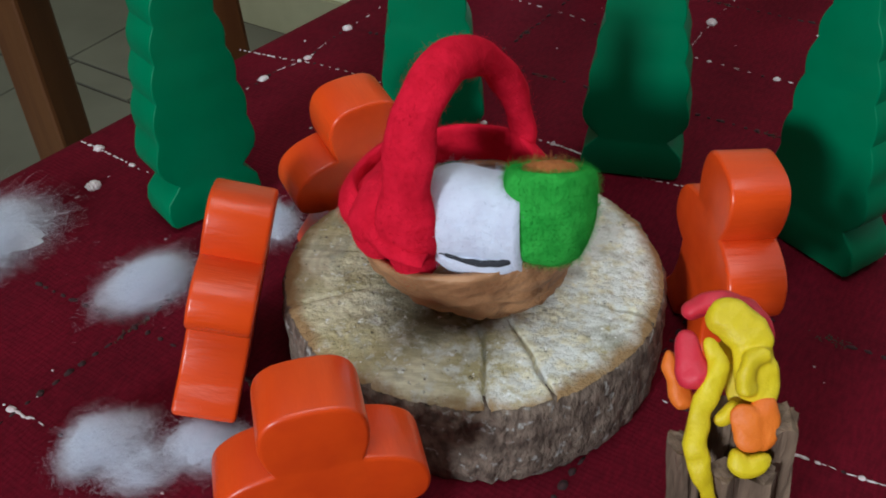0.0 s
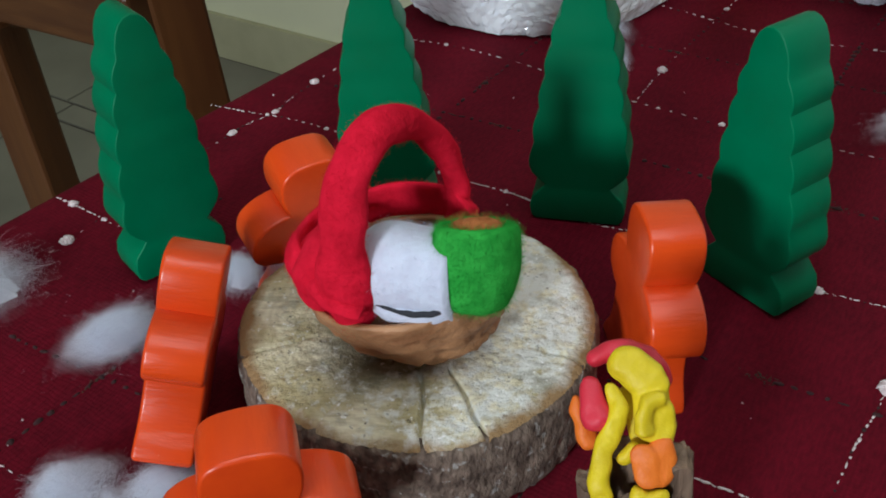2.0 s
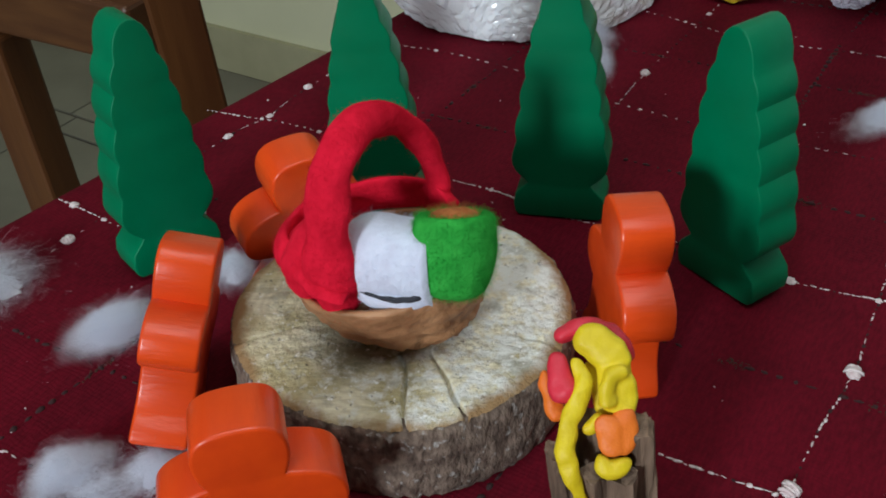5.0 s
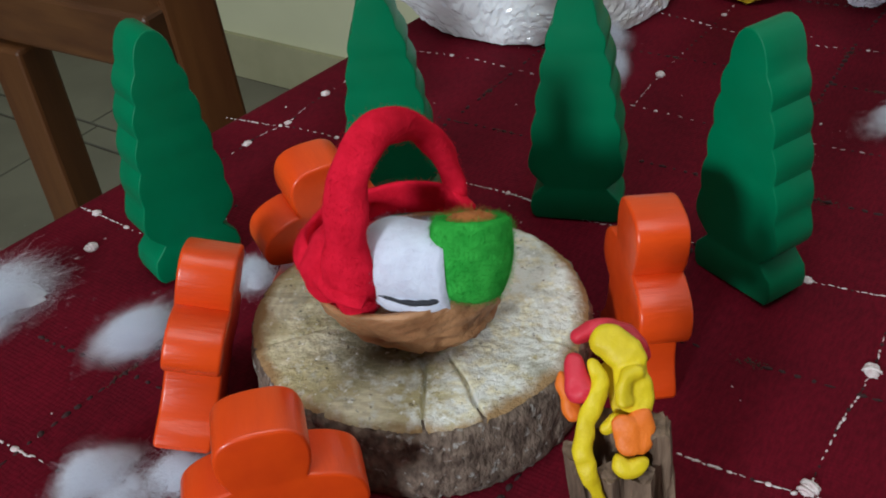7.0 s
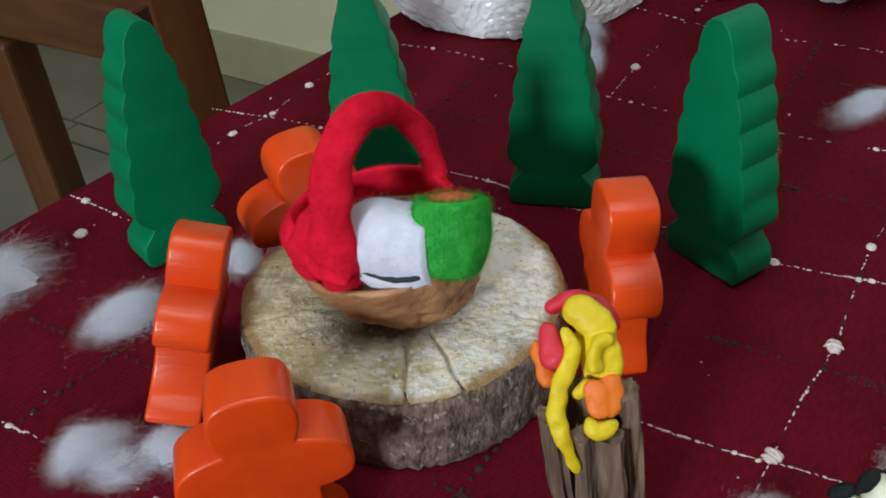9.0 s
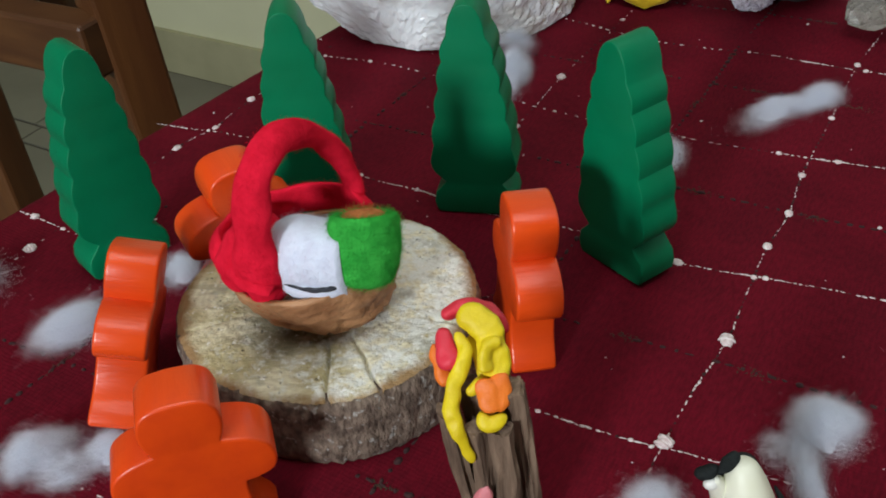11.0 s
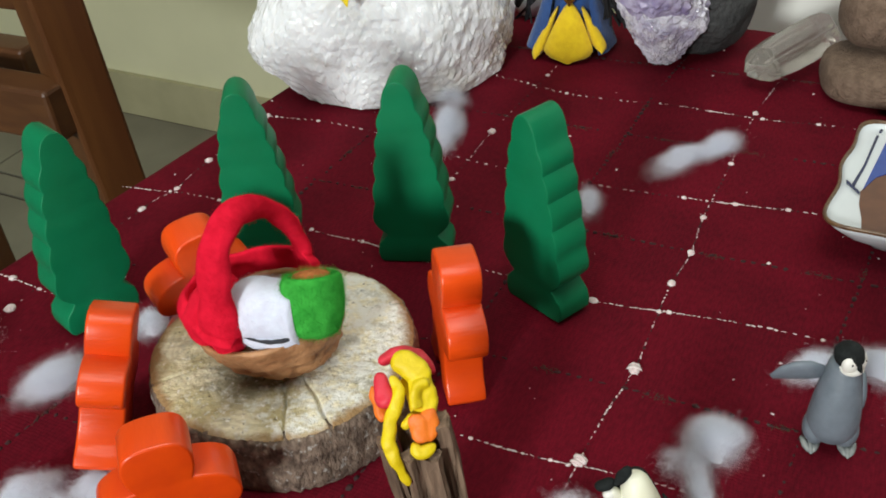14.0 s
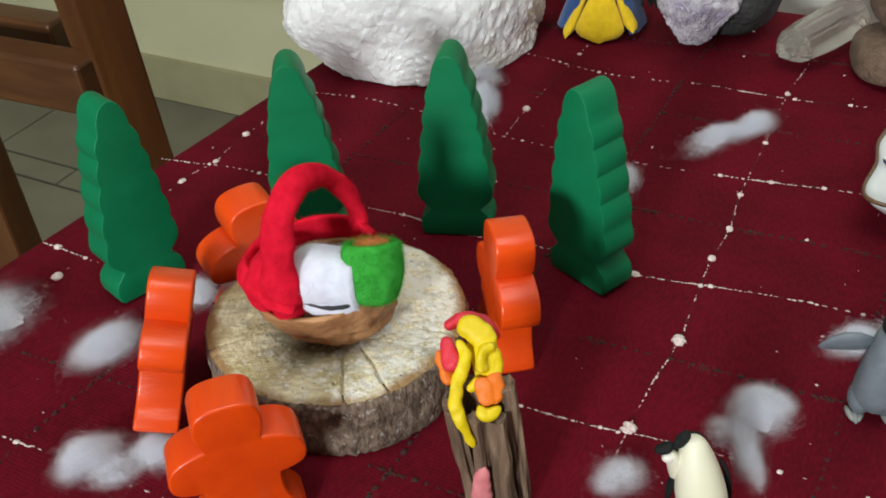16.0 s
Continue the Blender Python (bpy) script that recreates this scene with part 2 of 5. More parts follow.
WHITE_FELT = pbr("white_wool", (0.72, 0.78, 0.91), (0.63, 0.66, 0.79), 160, 0.95, 0.35, 700, sheen=0.2)
for m in (RED_FELT, GREEN_FELT):
    m.node_tree.nodes["Principled BSDF"].inputs["Specular IOR Level"].default_value = 0.08
ORANGE_FELT = pbr("tan_orange_wool", (0.55, 0.19, 0.05), (0.42, 0.13, 0.03), 400, 0.95, 0.8, 900)
DARK_LINE = pbr("dark_line", (0.03, 0.032, 0.04), None, 500, 0.9)
COTTON = pbr("cotton_wool", (0.86, 0.90, 0.97), (0.80, 0.84, 0.93), 120, 1.0)
nt = COTTON.node_tree
thin = nt.nodes.new("ShaderNodeBsdfTranslucent")
thin.inputs[0].default_value = (0.94, 0.95, 0.99, 1)
half = nt.nodes.new("ShaderNodeMixShader")
half.inputs[0].default_value = 0.5
nt.links.new(nt.nodes["Principled BSDF"].outputs[0], half.inputs[1])
nt.links.new(thin.outputs[0], half.inputs[2])
nt.links.new(half.outputs[0], nt.nodes["Material Output"].inputs[0])
COTTON_CORE = pbr("packed_cotton", (0.90, 0.91, 0.95), (0.80, 0.81, 0.87), 260, 1.0, 0.8, 900, bdist=0.0008, sss=0.3)
YELLOW_CLAY = pbr("yellow_modelling_clay", (0.80, 0.62, 0.006), (0.70, 0.52, 0.005), 150, 0.55, 0.5, 350, sss=0.05)
PINK_CLAY = pbr("pink_red_modelling_clay", (0.70, 0.028, 0.055), (0.58, 0.02, 0.04), 150, 0.55, 0.4, 350, sss=0.05)
ORANGE_CLAY = pbr("orange_modelling_clay", (0.85, 0.20, 0.015), (0.74, 0.15, 0.01), 150, 0.55, 0.5, 350, sss=0.05)
ROSE_CLAY = pbr("pale_pink_modelling_clay", (0.72, 0.25, 0.27), (0.6, 0.18, 0.2), 150, 0.55, 0.5, 350)
CRYSTAL = pbr("white_quartz", (0.92, 0.96, 0.99), (0.66, 0.64, 0.59), 45, 0.10, 0.20, 300, coat=0.6, sss=0.3, mix=(0.54, 0.74))
for inp, val in (("Subsurface Scale", 1.0), ("Subsurface Radius", (0.007, 0.0075, 0.008))):
    CRYSTAL.node_tree.nodes["Principled BSDF"].inputs[inp].default_value = val
AMETHYST = pbr("amethyst", (0.27, 0.23, 0.40), (0.52, 0.48, 0.62), 110, 0.10, 0.3, 300, coat=0.4, sss=0.2)
PALE_AMETHYST = pbr("pale_amethyst", (0.70, 0.69, 0.76), (0.40, 0.37, 0.50), 130, 0.12, 0.3, 300, coat=0.4, sss=0.3, mix=(0.40, 0.66))
DARK_ROCK = pbr("dark_basalt_rind", (0.030, 0.032, 0.033), (0.060, 0.062, 0.062), 90, 0.85, 0.9, 250, bdist=0.003)
CLEAR_QUARTZ = pbr("clear_quartz", (0.56, 0.53, 0.48), (0.70, 0.67, 0.62), 60, 0.18, 0.5, 120, trans=0.85)
STONE = pbr("brown_sandstone", (0.200, 0.135, 0.095), (0.135, 0.088, 0.060), 260, 0.9, 0.8, 700, bdist=0.002)
GOLD = pbr("gold_straw", (0.50, 0.27, 0.05), (0.30, 0.15, 0.03), 300, 0.4, 0.3, metal=0.3)
GOLD_FOIL = pbr("gold_foil", (0.62, 0.45, 0.08), (0.45, 0.33, 0.05), 300, 0.18, metal=0.9)
BLUE_FELT = pbr("blue_felt", (0.012, 0.075, 0.27), (0.01, 0.055, 0.2), 300, 0.95, 0.6, 900, sheen=0.3)
YELLOW_FELT = pbr("yellow_felt", (0.90, 0.63, 0.016), (0.83, 0.55, 0.013), 300, 0.95, 0.6, 900, sheen=0.2)
BLACK_YARN = pbr("black_yarn", (0.012, 0.012, 0.014), None, 500, 0.9)
PORCELAIN = pbr("white_glaze", (0.66, 0.71, 0.73), (0.60, 0.65, 0.68), 30, 0.15, coat=0.1)
BLUE_GLAZE = pbr("blue_glaze", (0.022, 0.070, 0.34), (0.018, 0.055, 0.28), 120, 0.2, coat=0.1)
BROWN_GLAZE = pbr("brown_glaze", (0.14, 0.055, 0.025), (0.11, 0.043, 0.02), 150, 0.35)
INK = pbr("navy_glaze", (0.012, 0.018, 0.07), None, 100, 0.2)
LEAF_GLAZE = pbr("green_glaze", (0.04, 0.19, 0.03), None, 100, 0.2)
RIM_GLAZE = pbr("brown_gold_rim", (0.15, 0.085, 0.04), (0.08, 0.04, 0.018), 300, 0.4)
PENGUIN_GREY = pbr("grey_plastic", (0.165, 0.20, 0.235), (0.13, 0.16, 0.19), 200, 0.5, 0.15, 700)
PENGUIN_BLACK = pbr("black_plastic", (0.008, 0.010, 0.010), (0.014, 0.018, 0.018), 300, 0.8, 0.8, 600)
PENGUIN_BLACK.node_tree.nodes["Principled BSDF"].inputs["Specular IOR Level"].default_value = 0.2
PENGUIN_WHITE = pbr("white_plastic", (0.80, 0.80, 0.76), (0.74, 0.74, 0.66), 200, 0.45)
PENGUIN_CREAM = pbr("cream_plastic", (0.76, 0.76, 0.58), (0.80, 0.80, 0.68), 60, 0.45)
FOOT_GREY = pbr("grey_feet_plastic", (0.30, 0.32, 0.31), (0.20, 0.22, 0.22), 400, 0.6)
STAR_YELLOW = pbr("yellow_card", (0.85, 0.66, 0.01), (0.80, 0.60, 0.01), 200, 0.6)
WALL = pbr("cream_wall_paint", (0.74, 0.74, 0.50), (0.66, 0.66, 0.44), 3, 0.8, 0.15, 90)
# tone for the unseen walls, set darker to cut bounced fill light
FAR_WALL = pbr("dimmed_unseen_wall", (0.34, 0.31, 0.24), (0.30, 0.27, 0.21), 3, 0.8)
WHITE_WALL = pbr("white_wall_paint", (0.82, 0.83, 0.78), (0.78, 0.79, 0.74), 4, 0.8, 0.1, 90)
SKIRT = pbr("skirting_paint", (0.46, 0.44, 0.27), (0.40, 0.38, 0.23), 12, 0.6, 0.1, 90)
TILE = pbr("pale_floor_tile", (0.21, 0.20, 0.155), (0.175, 0.165, 0.128), 8, 0.4, 0.05, 60)
GROUT = pbr("dark_grout", (0.10, 0.085, 0.065), (0.06, 0.05, 0.04), 60, 0.9)
CEILING = pbr("ceiling_paint", (0.8, 0.8, 0.77), (0.76, 0.76, 0.73), 3, 0.9)
CHAIR_WOOD = pbr("varnished_brown_wood", (0.115, 0.043, 0.012), (0.080, 0.027, 0.008), 30, 0.42, 0.2, 120, stretch=(3, 3, 0.3), coat=0.1)
ARM_WOOD = pbr("worn_brown_wood", (0.110, 0.044, 0.014), (0.075, 0.028, 0.010), 30, 0.42, 0.2, 120, stretch=(0.5, 1.2, 3), coat=0.1)
TABLE_WOOD = pbr("table_wood", (0.22, 0.11, 0.05), (0.15, 0.07, 0.03), 20, 0.5, 0.2, 100, stretch=(1, 6, 1))


# ---- helpers for building ----
def part(name, bm, material, parent=None, label="", smooth=True, kind=""):
    me = bpy.data.meshes.new(name)
    bm.normal_update()
    bm.to_mesh(me)
    bm.free()
    for mt in (material if isinstance(material, (list, tuple)) else [material]):
        me.materials.append(mt)
    if smooth:
        for p in me.polygons:
            p.use_smooth = True
    ob = new(name, me)
    if parent:
        ob.parent = parent
    return tagged(ob, label, kind=kind)


def thing(name, m, label, category, group="", kind=""):
    ob = new(name)
    ob.empty_display_size = 0.01
    ob.matrix_world = m
    return tagged(ob, label, category, group, kind)


def raw(name, verts, faces, material, parent=None, label="", smooth=True, kind=""):
    me = bpy.data.meshes.new(name)
    me.from_pydata(verts, [], faces)
    me.update()
    for mt in (material if isinstance(material, (list, tuple)) else [material]):
        me.materials.append(mt)
    if smooth:
        me.polygons.foreach_set("use_smooth", [True] * len(me.polygons))
    ob = new(name, me)
    if parent:
        ob.parent = parent
    return tagged(ob, label, kind=kind)


def box(bm, lo, hi, m=Matrix()):
    r = bmesh.ops.create_cube(bm, size=1)
    c = [(a + b) / 2 for a, b in zip(lo, hi)]
    d = [b - a for a, b in zip(lo, hi)]
    bmesh.ops.transform(bm, matrix=m @ Matrix.Translation(c) @ Matrix.Diagonal((*d, 1)), verts=r["verts"])
    return r["verts"]


def bevelled_box(lo, hi, w=0.003, seg=2, m=Matrix()):
    bm = bmesh.new()
    box(bm, lo, hi, m)
    bmesh.ops.bevel(bm, geom=bm.edges[:], offset=w, segments=seg, affect="EDGES", profile=0.5)
    return bm


def spline(pts, n=6, closed=False):
    """Catmull-Rom through points of any dimension."""
    p = [Vector(q) for q in pts]
    out = []
    k = len(p)
    for i in range(k if closed else k - 1):
        if closed:
            a, b, c, d = p[i - 1], p[i], p[(i + 1) % k], p[(i + 2) % k]
        else:
            a, b, c, d = p[max(i - 1, 0)], p[i], p[i + 1], p[min(i + 2, k - 1)]
        for j in range(n):
            t = j / n
            out.append(0.5 * ((2 * b) + (c - a) * t + (2 * a - 5 * b + 4 * c - d) * t * t + (3 * b - a - 3 * c + d) * t ** 3))
    if not closed:
        out.append(p[-1])
    return out


def slab(outline, thick, bevel=0.0008, seg=2):
    """An upright board cut to an outline (x, z), its thickness along y, with softened edges."""
    bm = bmesh.new()
    front = [bm.verts.new((x, -thick / 2, z)) for x, z in outline]
    back = [bm.verts.new((x, thick / 2, z)) for x, z in outline]
    n = len(outline)
    f1 = bm.faces.new(front)
    f2 = bm.faces.new(back[::-1])
    for i in range(n):
        bm.faces.new((front[i], back[i], back[(i + 1) % n], front[(i + 1) % n]))
    bmesh.ops.recalc_face_normals(bm, faces=bm.faces[:])
    rim = list({e for f in (f1, f2) for e in f.edges})
    bmesh.ops.bevel(bm, geom=rim, offset=bevel, segments=seg, affect="EDGES", profile=0.5)
    big = [f for f in bm.faces if len(f.verts) > 4]
    bmesh.ops.triangulate(bm, faces=big)
    return bm


def tube(bm, pts, radii, sides=8, flat=None, up=Vector((0, 0, 1)), caps=True, rough=0.0, rs=300.0):
    """A tube along points; radii: one a point; flat: (a, b) scales across and along up."""
    rings = []
    k = len(pts)
    for i, p in enumerate(pts):
        p = Vector(p)
        t = (Vector(pts[min(i + 1, k - 1)]) - Vector(pts[max(i - 1, 0)])).normalized()
        s = t.cross(up)
        if s.length < 1e-4:
            s = t.cross(Vector((1, 0, 0)))
        s.normalize()
        u = s.cross(t)
        a, b = flat or (1, 1)
        ring = []
        for j in range(sides):
            an = 2 * math.pi * j / sides
            q = p + (s * math.cos(an) * a + u * math.sin(an) * b) * radii[i]
            if rough:
                q += noise.noise_vector(q * rs) * rough
            ring.append(bm.verts.new(q))
        rings.append(ring)
    for r0, r1 in zip(rings, rings[1:]):
        for j in range(sides):
            bm.faces.new((r0[j], r0[(j + 1) % sides], r1[(j + 1) % sides], r1[j]))
    if caps:
        bm.faces.new(rings[0][::-1])
        bm.faces.new(rings[-1])
    return rings


def blob(bm, m, sub=3, rough=0.0, rs=100.0, seed=0.0):
    r = bmesh.ops.create_icosphere(bm, subdivisions=sub, radius=1, matrix=m)
    if rough:
        off = Vector((seed, seed * 1.7, -seed))
        for v in r["verts"]:
            v.co += noise.noise_vector(v.co * rs + off) * rough
    return r["verts"]


def scaled(x, y, z, sx, sy, sz, rx=0, ry=0, rz=0):
    return pose(x, y, z, rx, ry, rz) @ Matrix.Diagonal((sx, sy, sz, 1))


def fibres(rng, n, origin, length, radius, seg=7, curl=0.6):
    """Loose wool: thin curling three-sided strands starting at origin() and heading in origin()'s second value."""
    verts, faces = [], []
    for _ in range(n):
        p, d = origin()
        d = d.normalized()
        ln = length * rng.uniform(0.5, 1.3)
        bend = Vector((rng.uniform(-1, 1), rng.uniform(-1, 1), rng.uniform(-1, 1))) * curl
        base = len(verts)
        for i in range(seg + 1):
            s = d.orthogonal().normalized()
            u = d.cross(s)
            r = radius * (1 - 0.6 * i / seg)
            for j in range(3):
                an = 2.0944 * j
                verts.append(p + (s * math.cos(an) + u * math.sin(an)) * r)
            p = p + d * (ln / seg)
            d = (d + bend * (1.6 / seg) + Vector((rng.uniform(-1, 1), rng.uniform(-1, 1), rng.uniform(-1, 1))) * 0.12).normalized()
        for i in range(seg):
            for j in range(3):
                a, b = base + 3 * i + j, base + 3 * i + (j + 1) % 3
                faces.append((a, b, b + 3, a + 3))
    return verts, faces


# ---- the room ----
# the table's back edge and the wall run along ALONG; TABLE is its far corner by the chair
ALONG, ACROSS = Vector((0.881, -0.473, 0)), Vector((-0.576, -0.817, 0))
TABLE = Vector((0.0851, 0.5349, 0))
ROOM = pose(0, 0, 0, 0, 0, math.degrees(math.atan2(-0.473, 0.881)))


def room_part(name, lo, hi, mat, bevel=0.0):
    bm = bmesh.new()
    box(bm, lo, hi, ROOM)
    return tagged(part(name, bm, mat, smooth=False), kind="structure")


FLOOR_Z, WALL_Y = -0.75, 1.36
room_part("floor", (-3.2, -2.4, FLOOR_Z - 0.1), (3.2, WALL_Y, FLOOR_Z - 0.004), GROUT)
tagged(bpy.data.objects["floor"], "pale square floor tiles with dark grout lines", "floor")
wn = room_part("wall_north", (-3.2, WALL_Y, FLOOR_Z), (3.2, WALL_Y + 0.12, 2.0), WALL)
tagged(wn, "cream-green painted wall behind the table", "wall")
# unseen closing walls, their tan darkened to hold down bounce onto the table
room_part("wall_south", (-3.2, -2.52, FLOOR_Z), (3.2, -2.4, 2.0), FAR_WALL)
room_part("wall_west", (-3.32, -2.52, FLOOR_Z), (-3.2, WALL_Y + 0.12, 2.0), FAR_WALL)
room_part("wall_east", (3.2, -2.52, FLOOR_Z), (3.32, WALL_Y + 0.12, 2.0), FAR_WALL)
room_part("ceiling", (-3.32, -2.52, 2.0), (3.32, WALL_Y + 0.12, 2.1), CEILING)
room_part("baseboard", (-3.2, WALL_Y - 0.012, FLOOR_Z), (3.2, WALL_Y - 0.001, FLOOR_Z + 0.10), SKIRT)
wp = room_part("wall_pier", (-0.02, 0.60, FLOOR_Z), (1.6, WALL_Y - 0.014, 2.0), WHITE_WALL)
tagged(wp, "white painted wall projecting behind the table", "wall")


# ---- table and cloth ----
table = thing("table", pose(0, 0, 0), "wooden table hidden under a crimson cloth", "table")
SIZE_A, SIZE_B = 0.80, 1.25


def on_table(a, b, z=0.0):
    p = TABLE + ALONG * a + ACROSS * b
    return Vector((p.x, p.y, z))


def quad_prism(bm, pts, z0, z1):
    lo = [bm.verts.new((p.x, p.y, z0)) for p in pts]
    hi = [bm.verts.new((p.x, p.y, z1)) for p in pts]
    bm.faces.new(lo[::-1])
    bm.faces.new(hi)
    for i in range(len(pts)):
        j = (i + 1) % len(pts)
        bm.faces.new((lo[i], lo[j], hi[j], hi[i]))


bm = bmesh.new()
quad_prism(bm, [on_table(0.004, 0.004), on_table(0.004, SIZE_B - 0.004), on_table(SIZE_A - 0.004, SIZE_B - 0.004), on_table(SIZE_A - 0.004, 0.004)][::1], -0.032, -0.0035)
bmesh.ops.recalc_face_normals(bm, faces=bm.faces[:])
part("tabletop", bm, TABLE_WOOD, table, smooth=False)
for a, b in ((0.06, 0.06), (0.06, SIZE_B - 0.1), (SIZE_A - 0.1, 0.06), (SIZE_A - 0.1, SIZE_B - 0.1)):
    bm = bmesh.new()
    quad_prism(bm, [on_table(a, b), on_table(a, b + 0.05), on_table(a + 0.05, b + 0.05), on_table(a + 0.05, b)], FLOOR_Z, -0.032)
    bmesh.ops.recalc_face_normals(bm, faces=bm.faces[:])
    part("leg", bm, TABLE_WOOD, table, smooth=False)

cloth_pose = Matrix.Translation(TABLE) @ ROOM.to_3x3().to_4x4()
cloth = thing("tablecloth", cloth_pose, "crimson hand-woven tablecloth with white slubbed checks", "tablecloth")
CLOTH_INV = cloth_pose.inverted()


def cloth_height(p):
    return 0.0004 * noise.noise(Vector((p.x * 30, p.y * 30, 0))) + 0.00015 * noise.noise(Vector((p.x * 140, p.y * 140, 3)))


def build_cloth():
    drop, round_r = 0.22, 0.006
    na, nb = 150, 190
    verts, faces = [], []
    av = [-drop * k / 4 for k in (4, 3, 2, 1)] + [-0.006, -0.003] + [SIZE_A * i / na for i in range(na + 1)] + [SIZE_A + 0.003, SIZE_A + 0.006] + [SIZE_A + drop * k / 4 for k in (1, 2, 3, 4)]
    bv = [-drop * k / 4 for k in (4, 3, 2, 1)] + [-0.006, -0.003] + [SIZE_B * i / nb for i in range(nb + 1)] + [SIZE_B + 0.003, SIZE_B + 0.006] + [SIZE_B + drop * k / 4 for k in (1, 2, 3, 4)]
    def fold(v, size):
        """Distance along the cloth to place across and fall."""
        over = -v if v < 0 else v - size if v > size else 0.0
        if over <= 0:
            return v, 0.0
        ang = min(over / round_r, math.pi / 2)
        out, down = round_r * math.sin(ang), round_r * (1 - math.cos(ang)) + max(0.0, over - round_r * math.pi / 2)
        return (-out if v < 0 else size + out), down
    for a in av:
        x, da = fold(a, SIZE_A)
        for b in bv:
            y, db = fold(b, SIZE_B)
            p = on_table(x, y)
            down = max(da, db)
            p.z = -down + (cloth_height(p) if down == 0 else 0)
            if down > 0.01:
                w = noise.noise(Vector((p.x * 14, p.y * 14, 0)))
                p += (Vector((p.x, p.y, 0)) - on_table(SIZE_A / 2, SIZE_B / 2)).normalized() * w * down * 0.12
            verts.append(CLOTH_INV @ p)
    nbv = len(bv)
    for i in range(len(av) - 1):
        for j in range(nbv - 1):
            k = i * nbv + j
            faces.append((k, k + 1, k + nbv + 1, k + nbv))
    raw("cloth", verts, faces, CLOTH, cloth)


build_cloth()


def resample(pts, step):
    out, acc = [], 0.0
    fine = spline([(*p, 0) for p in pts], 14)
    last = fine[0]
    out.append(last.copy())
    for p in fine[1:]:
        acc += (p - last).length
        last = p
        if acc >= step:
            out.append(p.copy())
            acc = 0.0
    return out


def wound_knot(bm, x, y, z, size, ang, rng, seed):
    """A slub: a flat lump with loops of yarn wound across it."""
    ca, sa = math.cos(math.radians(ang)), math.sin(math.radians(ang))
    size *= 1.25
    n = max(3, int(size / 0.00056))
    long = size * rng.uniform(0.85, 1.2)
    for j in range(n):
        u = ((j + 0.5) / n - 0.5) * 2
        wide = size * 0.46 * math.sqrt(max(0.15, 1 - u * u * 0.85)) * rng.uniform(0.75, 1.2)
        tall = wide * rng.uniform(0.45, 0.75)
        skew = rng.uniform(-0.25, 0.25)
        pts = []
        for k in range(7):
            a = math.pi * k / 6
            px, py, pz = u * long * 0.5 + skew * wide * math.cos(a), wide * math.cos(a), tall * math.sin(a)
            pts.append((x + ca * px - sa * py, y + sa * px + ca * py, z + pz))
        r = size * rng.uniform(0.06, 0.11)
        tube(bm, pts, [r * 0.7, r, r, r, r, r, r * 0.7], 6, None, Vector((ca, sa, 0.01)), True, r * 0.25, 1800)
    blob(bm, scaled(x, y, z, long * 0.52, size * 0.46, size * 0.33, 0, 0, ang), 3, size * 0.10, 900, seed)


def frayed_slub(bm, q, size, ang, rng):
    """A patch of loose dark stitches that show between the red threads."""
    ca, sa = math.cos(math.radians(ang)), math.sin(math.radians(ang))
    for _ in range(int(20 + size * 6000)):
        u, v = rng.gauss(0, size * 0.85), rng.gauss(0, size * 0.26)
        r = rng.uniform(0.00012, 0.00030)
        p = Vector((q.x + ca * u - sa * v, q.y + sa * u + ca * v, 0))
        blob(bm, scaled(p.x, p.y, cloth_height(p) + 0.00002, r * rng.uniform(1.2, 2.6), r, r * 0.5, 0, 0, ang + rng.choice((0, 90)) + rng.uniform(-12, 12)), 1)


def stitched(name, pts, knots, material, seed, width=0.00035, step=0.0015, fill=0.88, dark=False, frayed=False):
    """A slubby thread woven along the cloth: short raised stitches, thickening into knots."""
    rng = random.Random(seed)
    bm, under = bmesh.new(), bmesh.new()
    path = resample(pts, step)
    for i in range(1, len(path) - 1):
        d = path[i + 1] - path[i - 1]
        ang = math.degrees(math.atan2(d.y, d.x))
        p = path[i]
        dives = noise.noise(p * 40 + Vector((seed, 0, 0))) > 0.42 or rng.random() > fill
        w = width * rng.uniform(0.45, 1.2) * (1 + 0.7 * noise.noise(p * 70 + Vector((0, seed, 0))))
        if dives and not dark:
            continue
        blob(under if dives else bm, scaled(p.x + rng.uniform(-1, 1) * 0.0002, p.y + rng.uniform(-1, 1) * 0.0002, cloth_height(p) + 0.0001, step * rng.uniform(0.32, 0.62 if dives else 0.95), w * (1.5 if dives else 1), w * 0.6, 0, 0, ang + rng.uniform(-14, 14)), 1, w * 0.35, 1500, i * 0.37)
    for kx, ky, size in knots:
        q = Vector((kx, ky, 0))
        near = min(range(1, len(path) - 1), key=lambda i: (path[i] - q).length)
        d = path[near + 1] - path[near - 1]
        ang = math.degrees(math.atan2(d.y, d.x))
        if frayed:
            frayed_slub(bm, q, size, ang, rng)
        else:
            wound_knot(bm, kx, ky, cloth_height(q) - size * 0.04, size, ang + rng.uniform(-20, 20), rng, seed + kx * 900)
    for mesh, kind_of, mat in ((bm, name, material), (under, "dark_thread", DARK_THREAD)):
        if mesh.verts:
            bmesh.ops.transform(mesh, matrix=CLOTH_INV, verts=mesh.verts[:])
            part(kind_of, mesh, mat, cloth, kind="stuff")
        else:
            mesh.free()


def lie(pts, every, size, seed):
    rng = random.Random(seed)
    path = resample(pts, every)
    return [(p.x + rng.uniform(-1, 1) * every * 0.002, p.y, size * rng.uniform(0.6, 1.15)) for p in path[1:-1] if rng.random() < 0.8]


